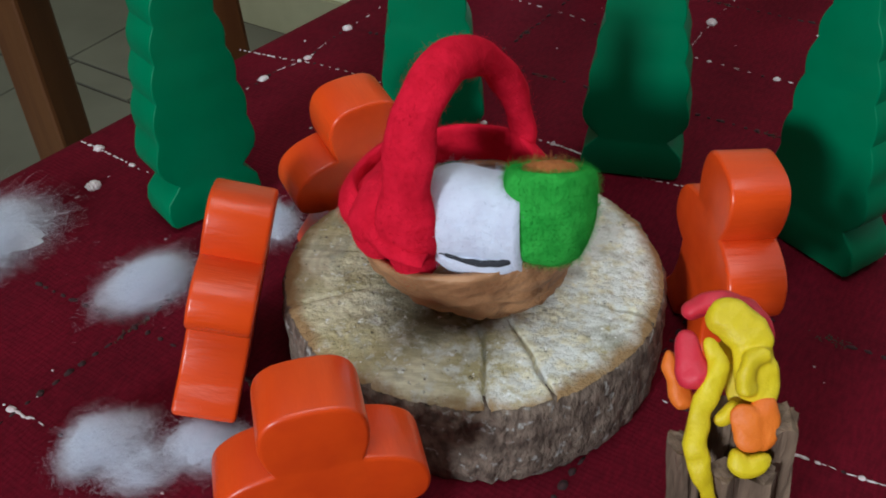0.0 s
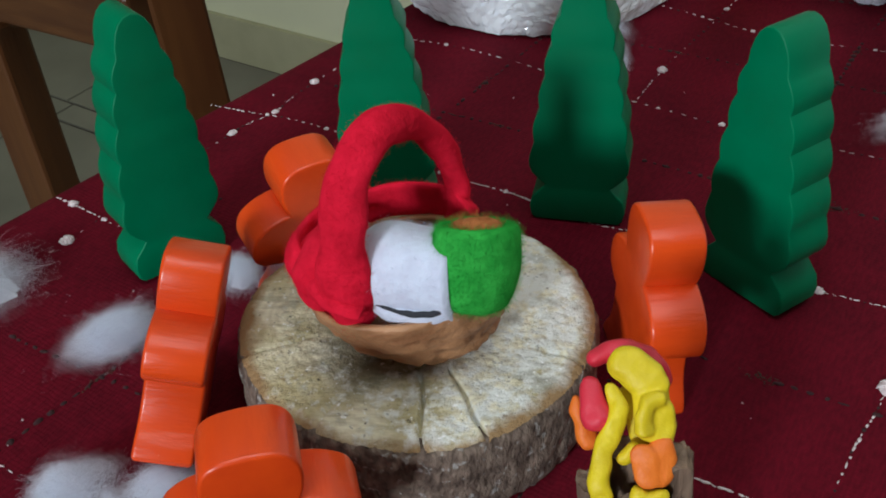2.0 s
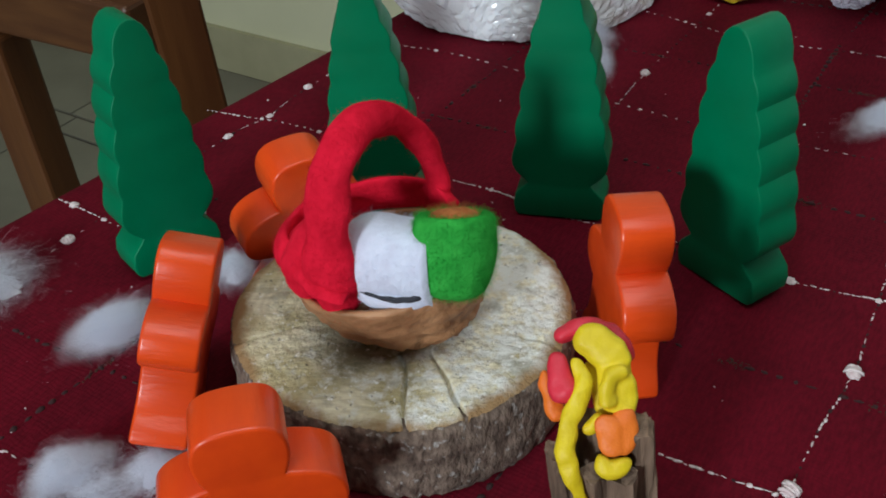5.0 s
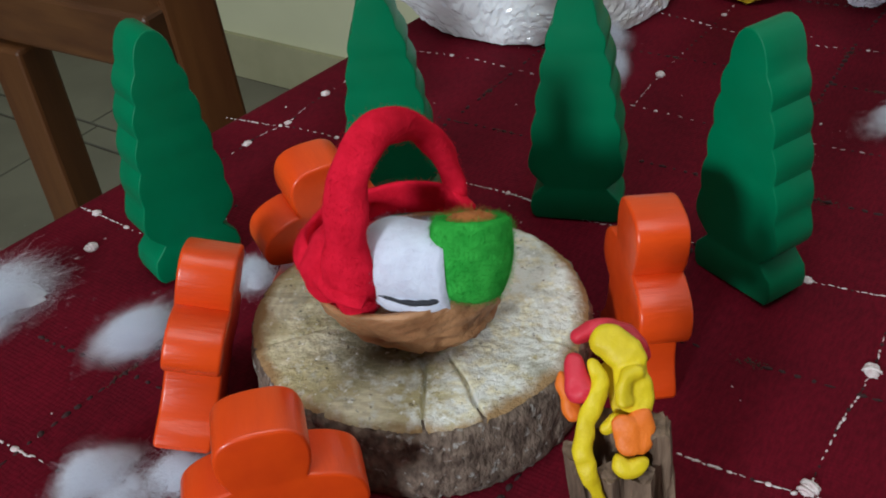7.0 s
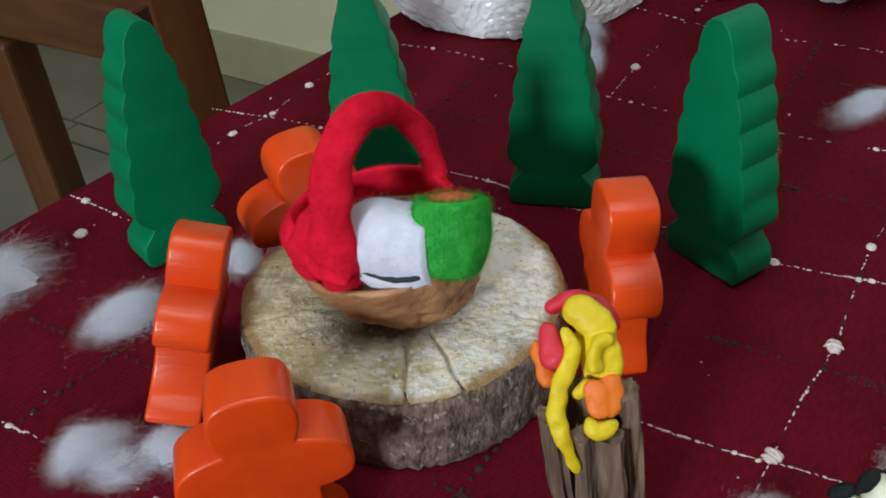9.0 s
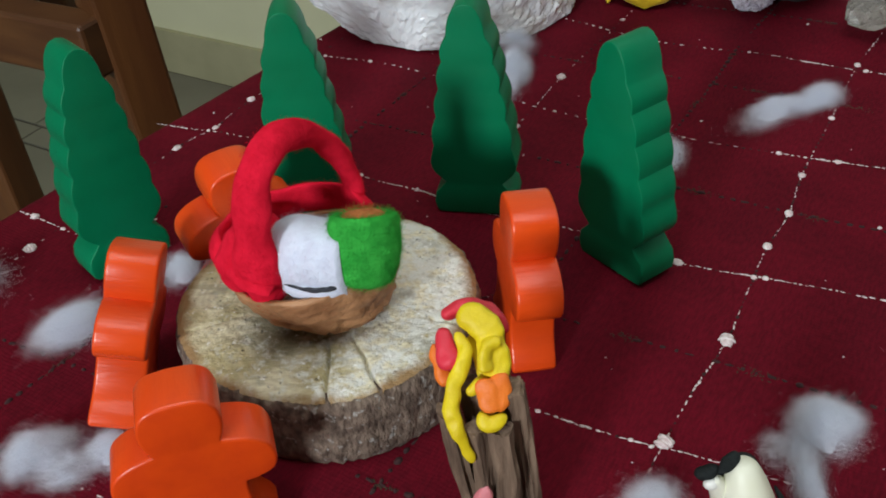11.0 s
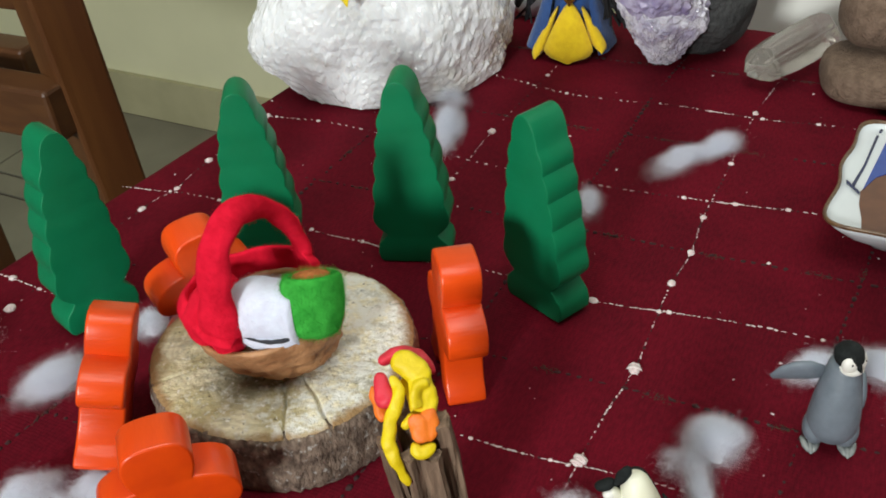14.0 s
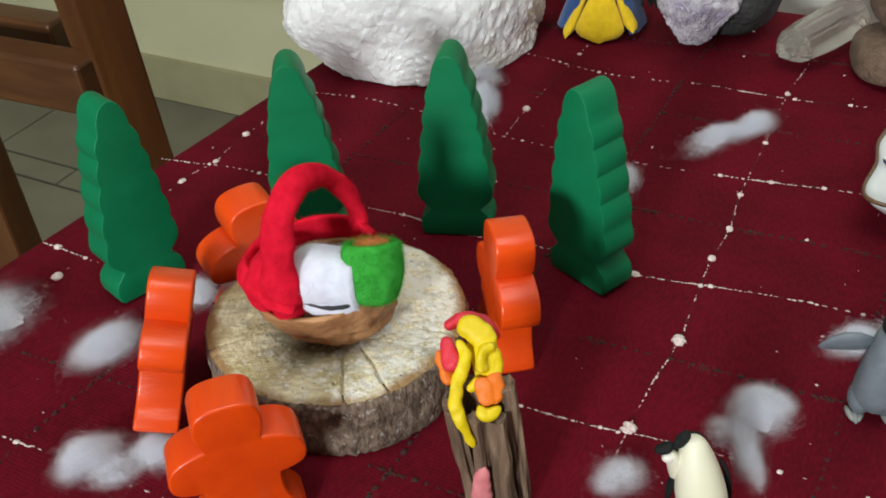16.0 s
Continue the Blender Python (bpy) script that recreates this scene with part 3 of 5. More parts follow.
L1 = [(0.1066, 0.1199), (0.1199, 0.1440), (0.1304, 0.1620), (0.1442, 0.1828), (0.1584, 0.2114), (0.1663, 0.2270), (0.1779, 0.2453), (0.1883, 0.2684), (0.2099, 0.3074), (0.2329, 0.3503), (0.2524, 0.3796), (0.2886, 0.4444)]
L2 = [(-0.0246, 0.1164), (0.0237, 0.2029), (0.0855, 0.3120), (0.1063, 0.3522), (0.1396, 0.4075), (0.1781, 0.4742)]
L0 = [(-0.1361, 0.1635), (-0.0925, 0.2414), (-0.0548, 0.3069), (-0.0418, 0.3221), (-0.0308, 0.3457), (0.0260, 0.4403)]
HA = [(-0.0225, 0.3919), (-0.0072, 0.3863), (0.0383, 0.3676), (0.0977, 0.3253), (0.1538, 0.2964), (0.1905, 0.2810), (0.2144, 0.2718), (0.2362, 0.2636), (0.3279, 0.2214)]
HB = [(0.0655, 0.4333), (0.1098, 0.4137), (0.1530, 0.3820), (0.1960, 0.3650), (0.2189, 0.3527), (0.2435, 0.3405), (0.2677, 0.3312), (0.3596, 0.2848)]
HC = [(-0.0697, 0.3281), (-0.0604, 0.3247), (-0.0232, 0.3115), (0.0273, 0.2791), (0.0496, 0.2676), (0.0679, 0.2543), (0.0999, 0.2418), (0.1358, 0.2205), (0.1603, 0.2113), (0.1837, 0.2023), (0.2108, 0.1904), (0.3239, 0.1334)]
HD = [(-0.1067, 0.2663), (-0.0982, 0.2615), (-0.0781, 0.2493), (0.0035, 0.2011), (0.0803, 0.1601), (0.1075, 0.1470), (0.1325, 0.1371), (0.1563, 0.1262), (0.2626, 0.0739)]
HE = [(-0.1635, 0.1951), (-0.1203, 0.1737), (-0.0777, 0.1527), (-0.0681, 0.1485), (0.0064, 0.1113), (0.1089, 0.0612)]
stitched("white_thread", L1, [(0.1199, 0.1440, 0.0036), (0.1442, 0.1828, 0.0036), (0.1584, 0.2114, 0.0016), (0.1663, 0.2270, 0.0026), (0.1779, 0.2453, 0.0024), (0.1883, 0.2684, 0.0022), (0.2099, 0.3074, 0.0022), (0.2329, 0.3503, 0.0024)], WHITE_THREAD, 1, fill=0.62, dark=True)
stitched("white_thread", L2, [(0.1063, 0.3522, 0.0030), (0.0855, 0.3120, 0.0022), (0.1396, 0.4075, 0.002)], WHITE_THREAD, 2, fill=0.45, dark=True)
stitched("white_thread", L0, [(-0.0308, 0.3457, 0.0030), (-0.0418, 0.3221, 0.0020), (-0.0548, 0.3069, 0.0026), (-0.0925, 0.2414, 0.0036)], WHITE_THREAD, 3, fill=0.5, dark=True)
stitched("white_thread", HA, [(-0.0072, 0.3863, 0.0028)] + lie(HA, 0.021, 0.0019, 4), WHITE_THREAD, 4, dark=True)
stitched("white_thread", HB, lie(HB, 0.023, 0.0018, 5), WHITE_THREAD, 5, fill=0.6, dark=True)
stitched("white_thread", HC, [(0.1358, 0.2205, 0.0026)] + lie(HC, 0.024, 0.0017, 6), WHITE_THREAD, 6, dark=True)
stitched("white_thread", HD, [(-0.0982, 0.2615, 0.0026)] + lie(HD, 0.025, 0.0016, 7), WHITE_THREAD, 7, dark=True)
stitched("white_thread", HE, lie(HE, 0.022, 0.0020, 8), WHITE_THREAD, 8, dark=True)

# ---- toys on the cloth ----
def mirror_outline(half):
    return half + [(-x, z) for x, z in reversed(half) if x > 1e-6]


def tree_outline():
    """Fir-tree cut-out: rounded foot, waist, then tapering scalloped sides to a blunt round tip."""
    half = [(0.0128, 0.0), (0.0141, 0.0012), (0.0147, 0.0045), (0.0140, 0.0082), (0.0112, 0.0112), (0.0100, 0.0127)]
    zs = [0.012, 0.020, 0.028, 0.035, 0.045, 0.0544, 0.0621, 0.0683, 0.0720]
    ws = [0.0128, 0.0147, 0.0140, 0.0130, 0.0115, 0.0100, 0.0085, 0.0069, 0.0059]
    dents = [0.0125, 0.0275, 0.0385, 0.0490, 0.0590, 0.0680]
    for i in range(len(dents) - 1):
        for k in range(1, 8):
            t = k / 7
            z = dents[i] + (dents[i + 1] - dents[i]) * t
            base = float(np.interp(z, zs, ws))
            if i == 0:
                base = min(base, 0.0097 + 0.0052 * min(1, t * 2.4) ** 0.7)
            half.append((base + 0.0011 * math.sin(math.pi * t) - 0.0006, z))
    half += [(0.0060, 0.0715), (0.0051, 0.0745), (0.0039, 0.0768), (0.0022, 0.0784), (0.0, 0.079)]
    return mirror_outline([(x, z * 1.008) for x, z in half])


def figure_outline():
    """A plain cut-out figure: round head, stubby arms, flared feet."""
    head = [(v.x, v.y) for v in spline([(0.0, 0.0510), (0.0050, 0.0505), (0.0082, 0.0484), (0.0095, 0.0444), (0.0092, 0.0398), (0.0080, 0.0362)], 4)]
    arm = [(v.x, v.y) for v in spline([(0.0096, 0.0360), (0.0144, 0.0344), (0.0182, 0.0312), (0.0194, 0.0262), (0.0180, 0.0224), (0.0138, 0.0206), (0.0112, 0.0203)], 4)]
    leg = [(v.x, v.y) for v in spline([(0.0110, 0.0187), (0.0112, 0.0130), (0.0126, 0.0080), (0.0153, 0.0040), (0.0164, 0.0012)], 4)]
    foot = [(0.0160, 0.0), (0.0062, 0.0), (0.0050, 0.0008), (0.0040, 0.0038), (0.0024, 0.0064), (0.0, 0.0074)]
    return mirror_outline([(x, z * 0.99) for x, z in head + arm + leg + foot])


def cutout(name, outline, mat, m, label, category, group, thick=0.0146, bevel=0.00045):
    ob = part(name, slab(outline, thick, bevel, 3), mat)
    for p in ob.data.polygons:
        p.use_smooth = abs(p.normal.y) < 0.99
    ob.data.set_sharp_from_angle(angle=radians(32))
    ob.matrix_world = m
    return tagged(ob, label, category, group)


tree_label = "flat wooden fir tree painted glossy green, standing on the cloth"
fir = cutout("toy_tree", tree_outline(), GREEN, pose(-0.0547, 0.2339, 0.0006, 0, 0, 43.4) @ pose(0, 0, 0, -2, 3.2, 0), tree_label, "toy tree", "wooden trees round the log")
for x, y, a, lean in ((0.0106, 0.2602, 5, -0.2), (0.0705, 0.2592, -9.5, -0.3), (0.1190, 0.2226, -52.8, -2.6)):
    copy_thing(fir, pose(x, y, 0.0005, 0, 0, a) @ pose(0, 0, 0, 0, lean, 0))
fig_label = "flat wooden figure painted glossy orange, standing on the cloth"
fig = cutout("toy_figure", figure_outline(), ORANGE, pose(0.0030, 0.1206, 0, 0, 0, 18), fig_label, "toy figure", "orange figures round the log", 0.0132, 0.0009)
copy_thing(fig, pose(0.0838, 0.1880, 0.0004, 0, 0, 99.5) @ pose(0, 0, 0, 3.0, -1.3, 0))
behind = copy_thing(fig, pose(-0.0070, 0.2200, 0.0011, 0, 0, 33.4) @ pose(0, 0, 0, 8, 0, 0))
tagged(behind, "flat wooden figure painted glossy orange, resting on the log slice's edge")
leaning = copy_thing(fig, pose(-0.0328, 0.1608, 0.0028, 0, 0, 101.5) @ pose(0, 0, 0, 17.0, 21.0, 0) @ Matrix.Diagonal((0.974, 1.07, 0.974, 1)))
tagged(leaning, "flat wooden figure painted glossy orange, leaning against the log slice")


# ---- log slice ----
LOG = Vector((0.0275, 0.1818, 0))
LOG_H = 0.0243


def log_radius(an):
    d = Vector((math.cos(an), math.sin(an), 0))
    return 0.0444 * (1 + 0.035 * noise.noise(d * 1.3 + Vector((2, 1, 0))) + 0.012 * noise.noise(d * 5)) * (1 - 0.02 * math.sin(an) ** 2)


def build_log():
    ob = thing("log_slice", pose(LOG.x, LOG.y, 0), "round slice of log with cracked pale end grain and dark bark", "log slice")
    n = 480
    # sawn top with a shallow saw step and two radial cracks
    verts, faces = [], []
    rings = 40
    cracks = [(-83, 0.40), (-64, 0.45), (-160, 0.55), (24, 0.7), (-118, 0.72), (-22, 0.66), (62, 0.6), (112, 0.7), (172, 0.62)]
    for i in range(rings + 1):
        f = i / rings
        for j in range(n):
            an = 2 * math.pi * j / n
            r = (log_radius(an) - 0.0010 - 0.0008 * abs(noise.noise(Vector((math.cos(an), math.sin(an), 0)) * 34))) * f
            z = LOG_H + 0.00035 * noise.noise(Vector((r * math.cos(an), r * math.sin(an), 0)) * 200) + 0.0002 * noise.noise(Vector((r * math.cos(an), r * math.sin(an), 3)) * 520)
            for deg, start in cracks:
                turn = (math.degrees(an) - deg + 180) % 360 - 180 + 2.5 * noise.noise(Vector((f * 4, deg, 0)))
                da = abs(turn) * math.pi / 180 * r
                if f > start and da < 0.0006:
                    z -= (0.0028 if start < 0.5 else 0.0012) * (1 - da / 0.0006) * min(1, (f - start) * 4)
            if f > 0.93:
                z -= 0.0012 * ((f - 0.93) / 0.07) ** 2
            verts.append((r * math.cos(an), r * math.sin(an), z))
    for i in range(rings):
        for j in range(n):
            a, b = i * n + j, i * n + (j + 1) % n
            faces.append((a, b, b + n, a + n))
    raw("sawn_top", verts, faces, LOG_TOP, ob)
    verts, faces = [], []
    lev, n = 14, 180
    for i in range(lev + 2):
        h = min(1.0, i / lev)
        for j in range(n):
            an = 2 * math.pi * j / n
            d = Vector((math.cos(an), math.sin(an), 0))
            edge = 0.0012 * (abs(2 * h - 1) ** 6)
            r = log_radius(an) + 0.0009 * noise.noise(d * 22 + Vector((0, 0, h * 2))) + 0.0006 * noise.noise(d * 55 + Vector((0, 0, h * 6))) - edge
            if i > lev:
                r -= 0.004
            verts.append((d.x * r, d.y * r, (LOG_H - 0.0013) * h))
    for i in range(lev + 1):
        for j in range(n):
            a, b = i * n + j, i * n + (j + 1) % n
            faces.append((a, b, b + n, a + n))
    raw("bark", verts, faces, BARK, ob, "rough dark brown bark")


build_log()


# ---- walnut-shell cradle ----
NUT = pose(0.0248, 0.1762, LOG_H, 0, 0, -10)
nut = thing("walnut_shell", NUT @ pose(0.0012, -0.0012, 0.0202, 3, -9, 0) @ pose(0, 0, -0.0208), "half walnut shell lying open on the log slice", "walnut shell")


def build_shell():
    verts, faces = [], []
    n, lev = 160, 34
    A, B, D = 0.0236, 0.0198, 0.0208
    for side, inset in ((0, 0.0), (1, 0.0016)):
        for i in range(lev + 1):
            ph = (math.pi / 2) * i / lev
            for j in range(n):
                an = 2 * math.pi * j / n
                d = Vector((math.cos(an) * math.sin(ph) ** 0.68, math.sin(an) * math.sin(ph) ** 0.68, -math.cos(ph)))
                point = 1 + 0.07 * max(0, math.cos(an)) ** 8 * math.sin(ph) ** 4
                wr = 0.0 if side else -0.0034 * max(0.0, 0.35 - abs(noise.noise(Vector((d.x * 1.8, d.y * 2.4, d.z * 6.5))))) + 0.0006 * noise.noise(d * 8) - 0.0026 * max(0.0, 0.25 - abs(noise.noise(d * 4.2 + Vector((5, 0, 0)))))
                wr *= 1 - 0.8 * math.sin(ph) ** 10
                verts.append(((A - inset + wr) * d.x * point, (B - inset + wr) * d.y, D + (D - inset + wr) * d.z * (1 + 0.26 * d.x)))
    for side in (0, 1):
        o = side * (lev + 1) * n
        for i in range(lev):
            for j in range(n):
                a, b = o + i * n + j, o + i * n + (j + 1) % n
                faces.append((a, a + n, b + n, b) if side else (a, b, b + n, a + n))
    o0, o1 = lev * n, (lev + 1) * n + lev * n
    for j in range(n):
        k = (j + 1) % n
        faces.append((o0 + j, o0 + k, o1 + k, o1 + j))
    raw("shell", verts, faces, WALNUT, nut)


build_shell()


def surface_fuzz(ob, n, length, radius, seed, mat, curl=1.0):
    """Short loose hairs standing off a felt part."""
    rng = random.Random(seed)
    me = ob.data
    polys = me.polygons
    area = np.array([p.area for p in polys])
    pick = np.random.RandomState(seed).choice(len(polys), n, p=area / area.sum())
    it = iter(pick)

    def origin():
        p = polys[int(next(it))]
        vs = [me.vertices[v].co for v in p.vertices]
        w = [rng.random() for _ in vs]
        s = sum(w)
        c = Vector((0, 0, 0))
        for a, b in zip(w, vs):
            c += b * (a / s)
        d = Vector(p.normal) * 0.35 + Vector((rng.uniform(-1, 1), rng.uniform(-1, 1), rng.uniform(-1, 1)))
        return c, d
    v, f = fibres(rng, n, origin, length, radius, 5, curl)
    return raw("fuzz", v, f, mat, ob, kind="stuff")


felt = thing("felt_sling", NUT, "thick red felt loop and collar wrapped on the walnut shell", "felt sling")


def build_felt():
    # collar wrapped round the shell's blunt end, deepest at the near side
    verts, faces = [], []
    n, lev = 90, 22
    for i in range(n + 1):
        f = i / n
        an = math.radians(266 - 216 * f)
        c, s = math.cos(an), math.sin(an)
        lo = float(np.interp(f, (0, 0.12, 0.3, 0.55, 0.78, 1), (0.0224, 0.0204, 0.0180, 0.0176, 0.0208, 0.0228)))
        hi = float(np.interp(f, (0, 0.12, 0.3, 0.55, 0.78, 0.94, 1), (0.0238, 0.0272, 0.0287, 0.0292, 0.0302, 0.0300, 0.0270)))
        ht, mid = hi - lo, (hi + lo) / 2
        for j in range(lev):
            a2 = 2 * math.pi * j / lev
            th, h = 0.0021 * math.cos(a2), math.sin(a2) * ht * 0.5
            lean = 0.0002 + 0.0022 * math.cos(h / ht * 2.6)
            fold = 0.0011 * math.sin(f * 23) * max(0.0, 1 - f * 1.6)
            pnt = Vector(((0.0206 + lean + th + fold) * c, (0.0176 + lean + th + fold) * s, mid + h))
            pnt += noise.noise_vector(pnt * 130) * 0.0010
            verts.append(pnt)
    for i in range(n):
        for j in range(lev):
            a, b = i * lev + j, i * lev + (j + 1) % lev
            faces.append((a, a + lev, b + lev, b))
    faces.append(tuple(range(lev)))
    faces.append(tuple(n * lev + j for j in reversed(range(lev))))
    col = raw("collar", verts, faces, RED_FELT, felt)
    surface_fuzz(col, 9000, 0.0016, 0.000020, 3, RED_FELT, 2.2)
    # gathered felt inside the collar
    bm = bmesh.new()
    blob(bm, scaled(-0.0138, -0.0030, 0.0220, 0.0086, 0.0140, 0.0088, 0, 10, 0), 4, 0.0012, 150, 3)
    blob(bm, scaled(-0.0128, -0.0096, 0.0246, 0.0074, 0.0074, 0.0094, 0, 22, 20), 4, 0.0012, 150, 5)
    ga = part("gather", bm, RED_FELT, felt)
    surface_fuzz(ga, 1500, 0.0014, 0.000020, 8, RED_FELT, 2.2)
    # the broad loop from the near rim over to the far rim
    inv = NUT.inverted()
    line = [(0.0180, 0.1615, 0.0400), (0.0160, 0.1610, 0.0480), (0.0158, 0.1628, 0.0580), (0.0168, 0.1644, 0.0687), (0.0190, 0.1670, 0.0768), (0.0229, 0.1721, 0.0813),
            (0.0272, 0.1777, 0.0808), (0.0316, 0.1837, 0.0756), (0.0356, 0.1891, 0.0671), (0.0375, 0.1916, 0.0578), (0.0375, 0.1914, 0.0496), (0.0365, 0.1900, 0.0430)]
    pts = spline([inv @ Vector(p) for p in line], 6)
    k = len(pts)
    rad = [float(np.interp(i / (k - 1), (0, 0.09, 0.2, 0.35, 0.5, 0.65, 0.85, 1), (0.0046, 0.0060, 0.0052, 0.0044, 0.0040, 0.0034, 0.0030, 0.0028))) for i in range(k)]
    bm = bmesh.new()
    tube(bm, pts, rad, 20, (1.0, 0.62), Vector((0.1, -0.85, 0.5)), True, 0.0011, 130)
    lp = part("loop", bm, RED_FELT, felt)
    surface_fuzz(lp, 14000, 0.0015, 0.000020, 4, RED_FELT, 2.2)


build_felt()

bundle = thing("felt_bundle", pose(0, 0, 0), "white wool roll with a green felt sleeve, lying in the shell", "felt bundle")
bm = bmesh.new()
axis = spline([(0.0186, 0.1716, 0.0480), (0.0198, 0.1712, 0.0482), (0.0225, 0.1703, 0.0486), (0.0270, 0.1688, 0.0492), (0.0330, 0.1669, 0.0498), (0.0400, 0.1650, 0.0504)], 5)
tube(bm, axis, [float(np.interp(i / 25, (0, 0.10, 0.22, 0.45, 1), (0.0030, 0.0070, 0.0090, 0.0103, 0.0104))) for i in range(26)], 36, (1, 0.94), Vector((0, 0, 1)), True, 0.0010, 95)
body = part("roll", bm, WHITE_FELT, bundle)
surface_fuzz(body, 9000, 0.0019, 0.000018, 5, WHITE_FELT, 2.2)
# loose lower layer that shows under the roll
bm = bmesh.new()
tube(bm, spline([(0.0205, 0.1640, 0.0446), (0.0250, 0.1612, 0.0444), (0.0300, 0.1594, 0.0446), (0.0355, 0.1592, 0.0450), (0.0400, 0.1620, 0.0450)], 5), [0.0016, 0.0020, 0.0024, 0.0026, 0.0028, 0.0029, 0.0030, 0.0030, 0.0031, 0.0031, 0.0031, 0.0031, 0.0031, 0.0031, 0.0030, 0.0029, 0.0028, 0.0026, 0.0024, 0.0020, 0.0016], 16, (1, 1), Vector((0, 0, 1)), True, 0.0007, 160)
under = part("lower_layer", bm, WHITE_FELT, bundle)
surface_fuzz(under, 1200, 0.0014, 0.000018, 15, WHITE_FELT, 2.0)
# thin dark line where the roll meets the lower layer, thicker rightwards
bm = bmesh.new()
tube(bm, spline([(0.0196, 0.1622, 0.0466), (0.0222, 0.1604, 0.0464), (0.0262, 0.1582, 0.0464), (0.0305, 0.1567, 0.0468), (0.0345, 0.1563, 0.0474), (0.0368, 0.1570, 0.0480)], 6), [0.0002 + 0.0006 * min(1, i / 24) for i in range(31)], 8, (1, 1), Vector((0, 0, 1)), True, 0.0003, 600)
part("dark_seam", bm, DARK_LINE, bundle, "thin dark line between roll and lower layer")
SLEEVE = pose(0.0434, 0.1612, 0.0445, -25, 3, 6) @ Matrix.Diagonal((0.93, 0.93, 0.92, 1))
bm = bmesh.new()
prof = [(0.0032, -0.0006), (0.0062, 0.0006), (0.0080, 0.0034), (0.0092, 0.0080), (0.0098, 0.0130), (0.0099, 0.0168), (0.0095, 0.0192), (0.0083, 0.0203), (0.0067, 0.0198), (0.0058, 0.0176)]
ring = []
for r, _, z in spline([(r, 0, z) for r, z in prof], 4):
    row = []
    for j in range(48):
        an = 2 * math.pi * j / 48
        # flattened facets, as of a pressed felt ring
        rr = r * (1 + 0.035 * math.cos(3 * an + 0.9) + 0.025 * math.cos(5 * an))
        row.append(bm.verts.new(Vector((rr * math.cos(an), 0.88 * rr * math.sin(an), z)) + noise.noise_vector(Vector((math.cos(an) * 1.4, math.sin(an) * 1.4, z * 110))) * 0.0006))
    ring.append(row)
for r0, r1 in zip(ring, ring[1:]):
    for j in range(48):
        bm.faces.new((r0[j], r0[(j + 1) % 48], r1[(j + 1) % 48], r1[j]))
bm.faces.new(ring[0][::-1])
bmesh.ops.transform(bm, matrix=SLEEVE, verts=bm.verts[:])
slv = part("green_sleeve", bm, GREEN_FELT, bundle, "fuzzy green felt sleeve")
surface_fuzz(slv, 12000, 0.0016, 0.000020, 6, GREEN_FELT, 2.2)
bm = bmesh.new()
blob(bm, SLEEVE @ scaled(0, 0, 0.0188, 0.0064, 0.0056, 0.0028), 3, 0.0006, 300)
tf = part("tan_filling", bm, ORANGE_FELT, bundle, "orange-tan wool tuft")
surface_fuzz(tf, 700, 0.002, 0.00004, 7, ORANGE_FELT)


# ---- clay flame on bark sticks ----
FIRE = Vector((0.0725, 0.1180, 0))
fire = thing("toy_campfire", pose(*FIRE), "little campfire of bark sticks with modelling-clay flames", "toy campfire")


def bark_stick(foot, top, w, d, turn, seed):
    """A split stick: flat-sided, grooved along its length, with a broken top."""
    bm = bmesh.new()
    a, b = Vector(foot), Vector(top)
    sides, lev = 22, 22
    c, s = math.cos(math.radians(turn)), math.sin(math.radians(turn))
    rings = []
    for i in range(lev + 1):
        f = i / lev
        p = a.lerp(b, f) + noise.noise_vector(Vector((seed, f * 3, 0))) * 0.0007
        row = []
        for j in range(sides):
            an = 2 * math.pi * j / sides
            x, y = math.cos(an), math.sin(an)
            k = (abs(x) ** 3.2 + abs(y) ** 3.2) ** (-1 / 3.2)
            groove = 1 + 0.34 * noise.noise(Vector((x * 3.1 + seed * 7, y * 3.1, f * 2.2))) + 0.16 * noise.noise(Vector((x * 8 + seed, y * 8, f * 7)))
            x, y = x * k * w * groove, y * k * d * groove
            row.append(bm.verts.new((p.x + c * x - s * y, p.y + s * x + c * y, p.z)))
        rings.append(row)
    for j, v in enumerate(rings[-1]):
        v.co.z += 0.0022 * noise.noise(Vector((j * 0.6, seed * 3, 0)))
    for r0, r1 in zip(rings, rings[1:]):
        for j in range(sides):
            bm.faces.new((r0[j], r0[(j + 1) % sides], r1[(j + 1) % sides], r1[j]))
    bm.faces.new(rings[0][::-1])
    bm.faces.new(rings[-1])
    return part("bark_stick", bm, STICK, fire, smooth=False)


bark_stick((-0.0022, 0.0005, 0), (-0.0068, -0.0020, 0.0455), 0.0026, 0.0024, 15, 1)
bark_stick((0.0018, 0.0040, 0), (-0.0016, 0.0022, 0.0490), 0.0030, 0.0026, -8, 2)
bark_stick((0.0052, 0.0030, 0), (0.0038, 0.0020, 0.0470), 0.0032, 0.0028, 20, 3)
bark_stick((0.0115, 0.0000, 0), (0.0080, -0.0002, 0.0505), 0.0024, 0.0032, 12, 4)
bark_stick((0.0072, -0.0062, 0), (0.0040, -0.0052, 0.0432), 0.0030, 0.0024, -6, 5)
bark_stick((0.0016, -0.0060, 0), (-0.0010, -0.0056, 0.0440), 0.0022, 0.0022, 24, 6)


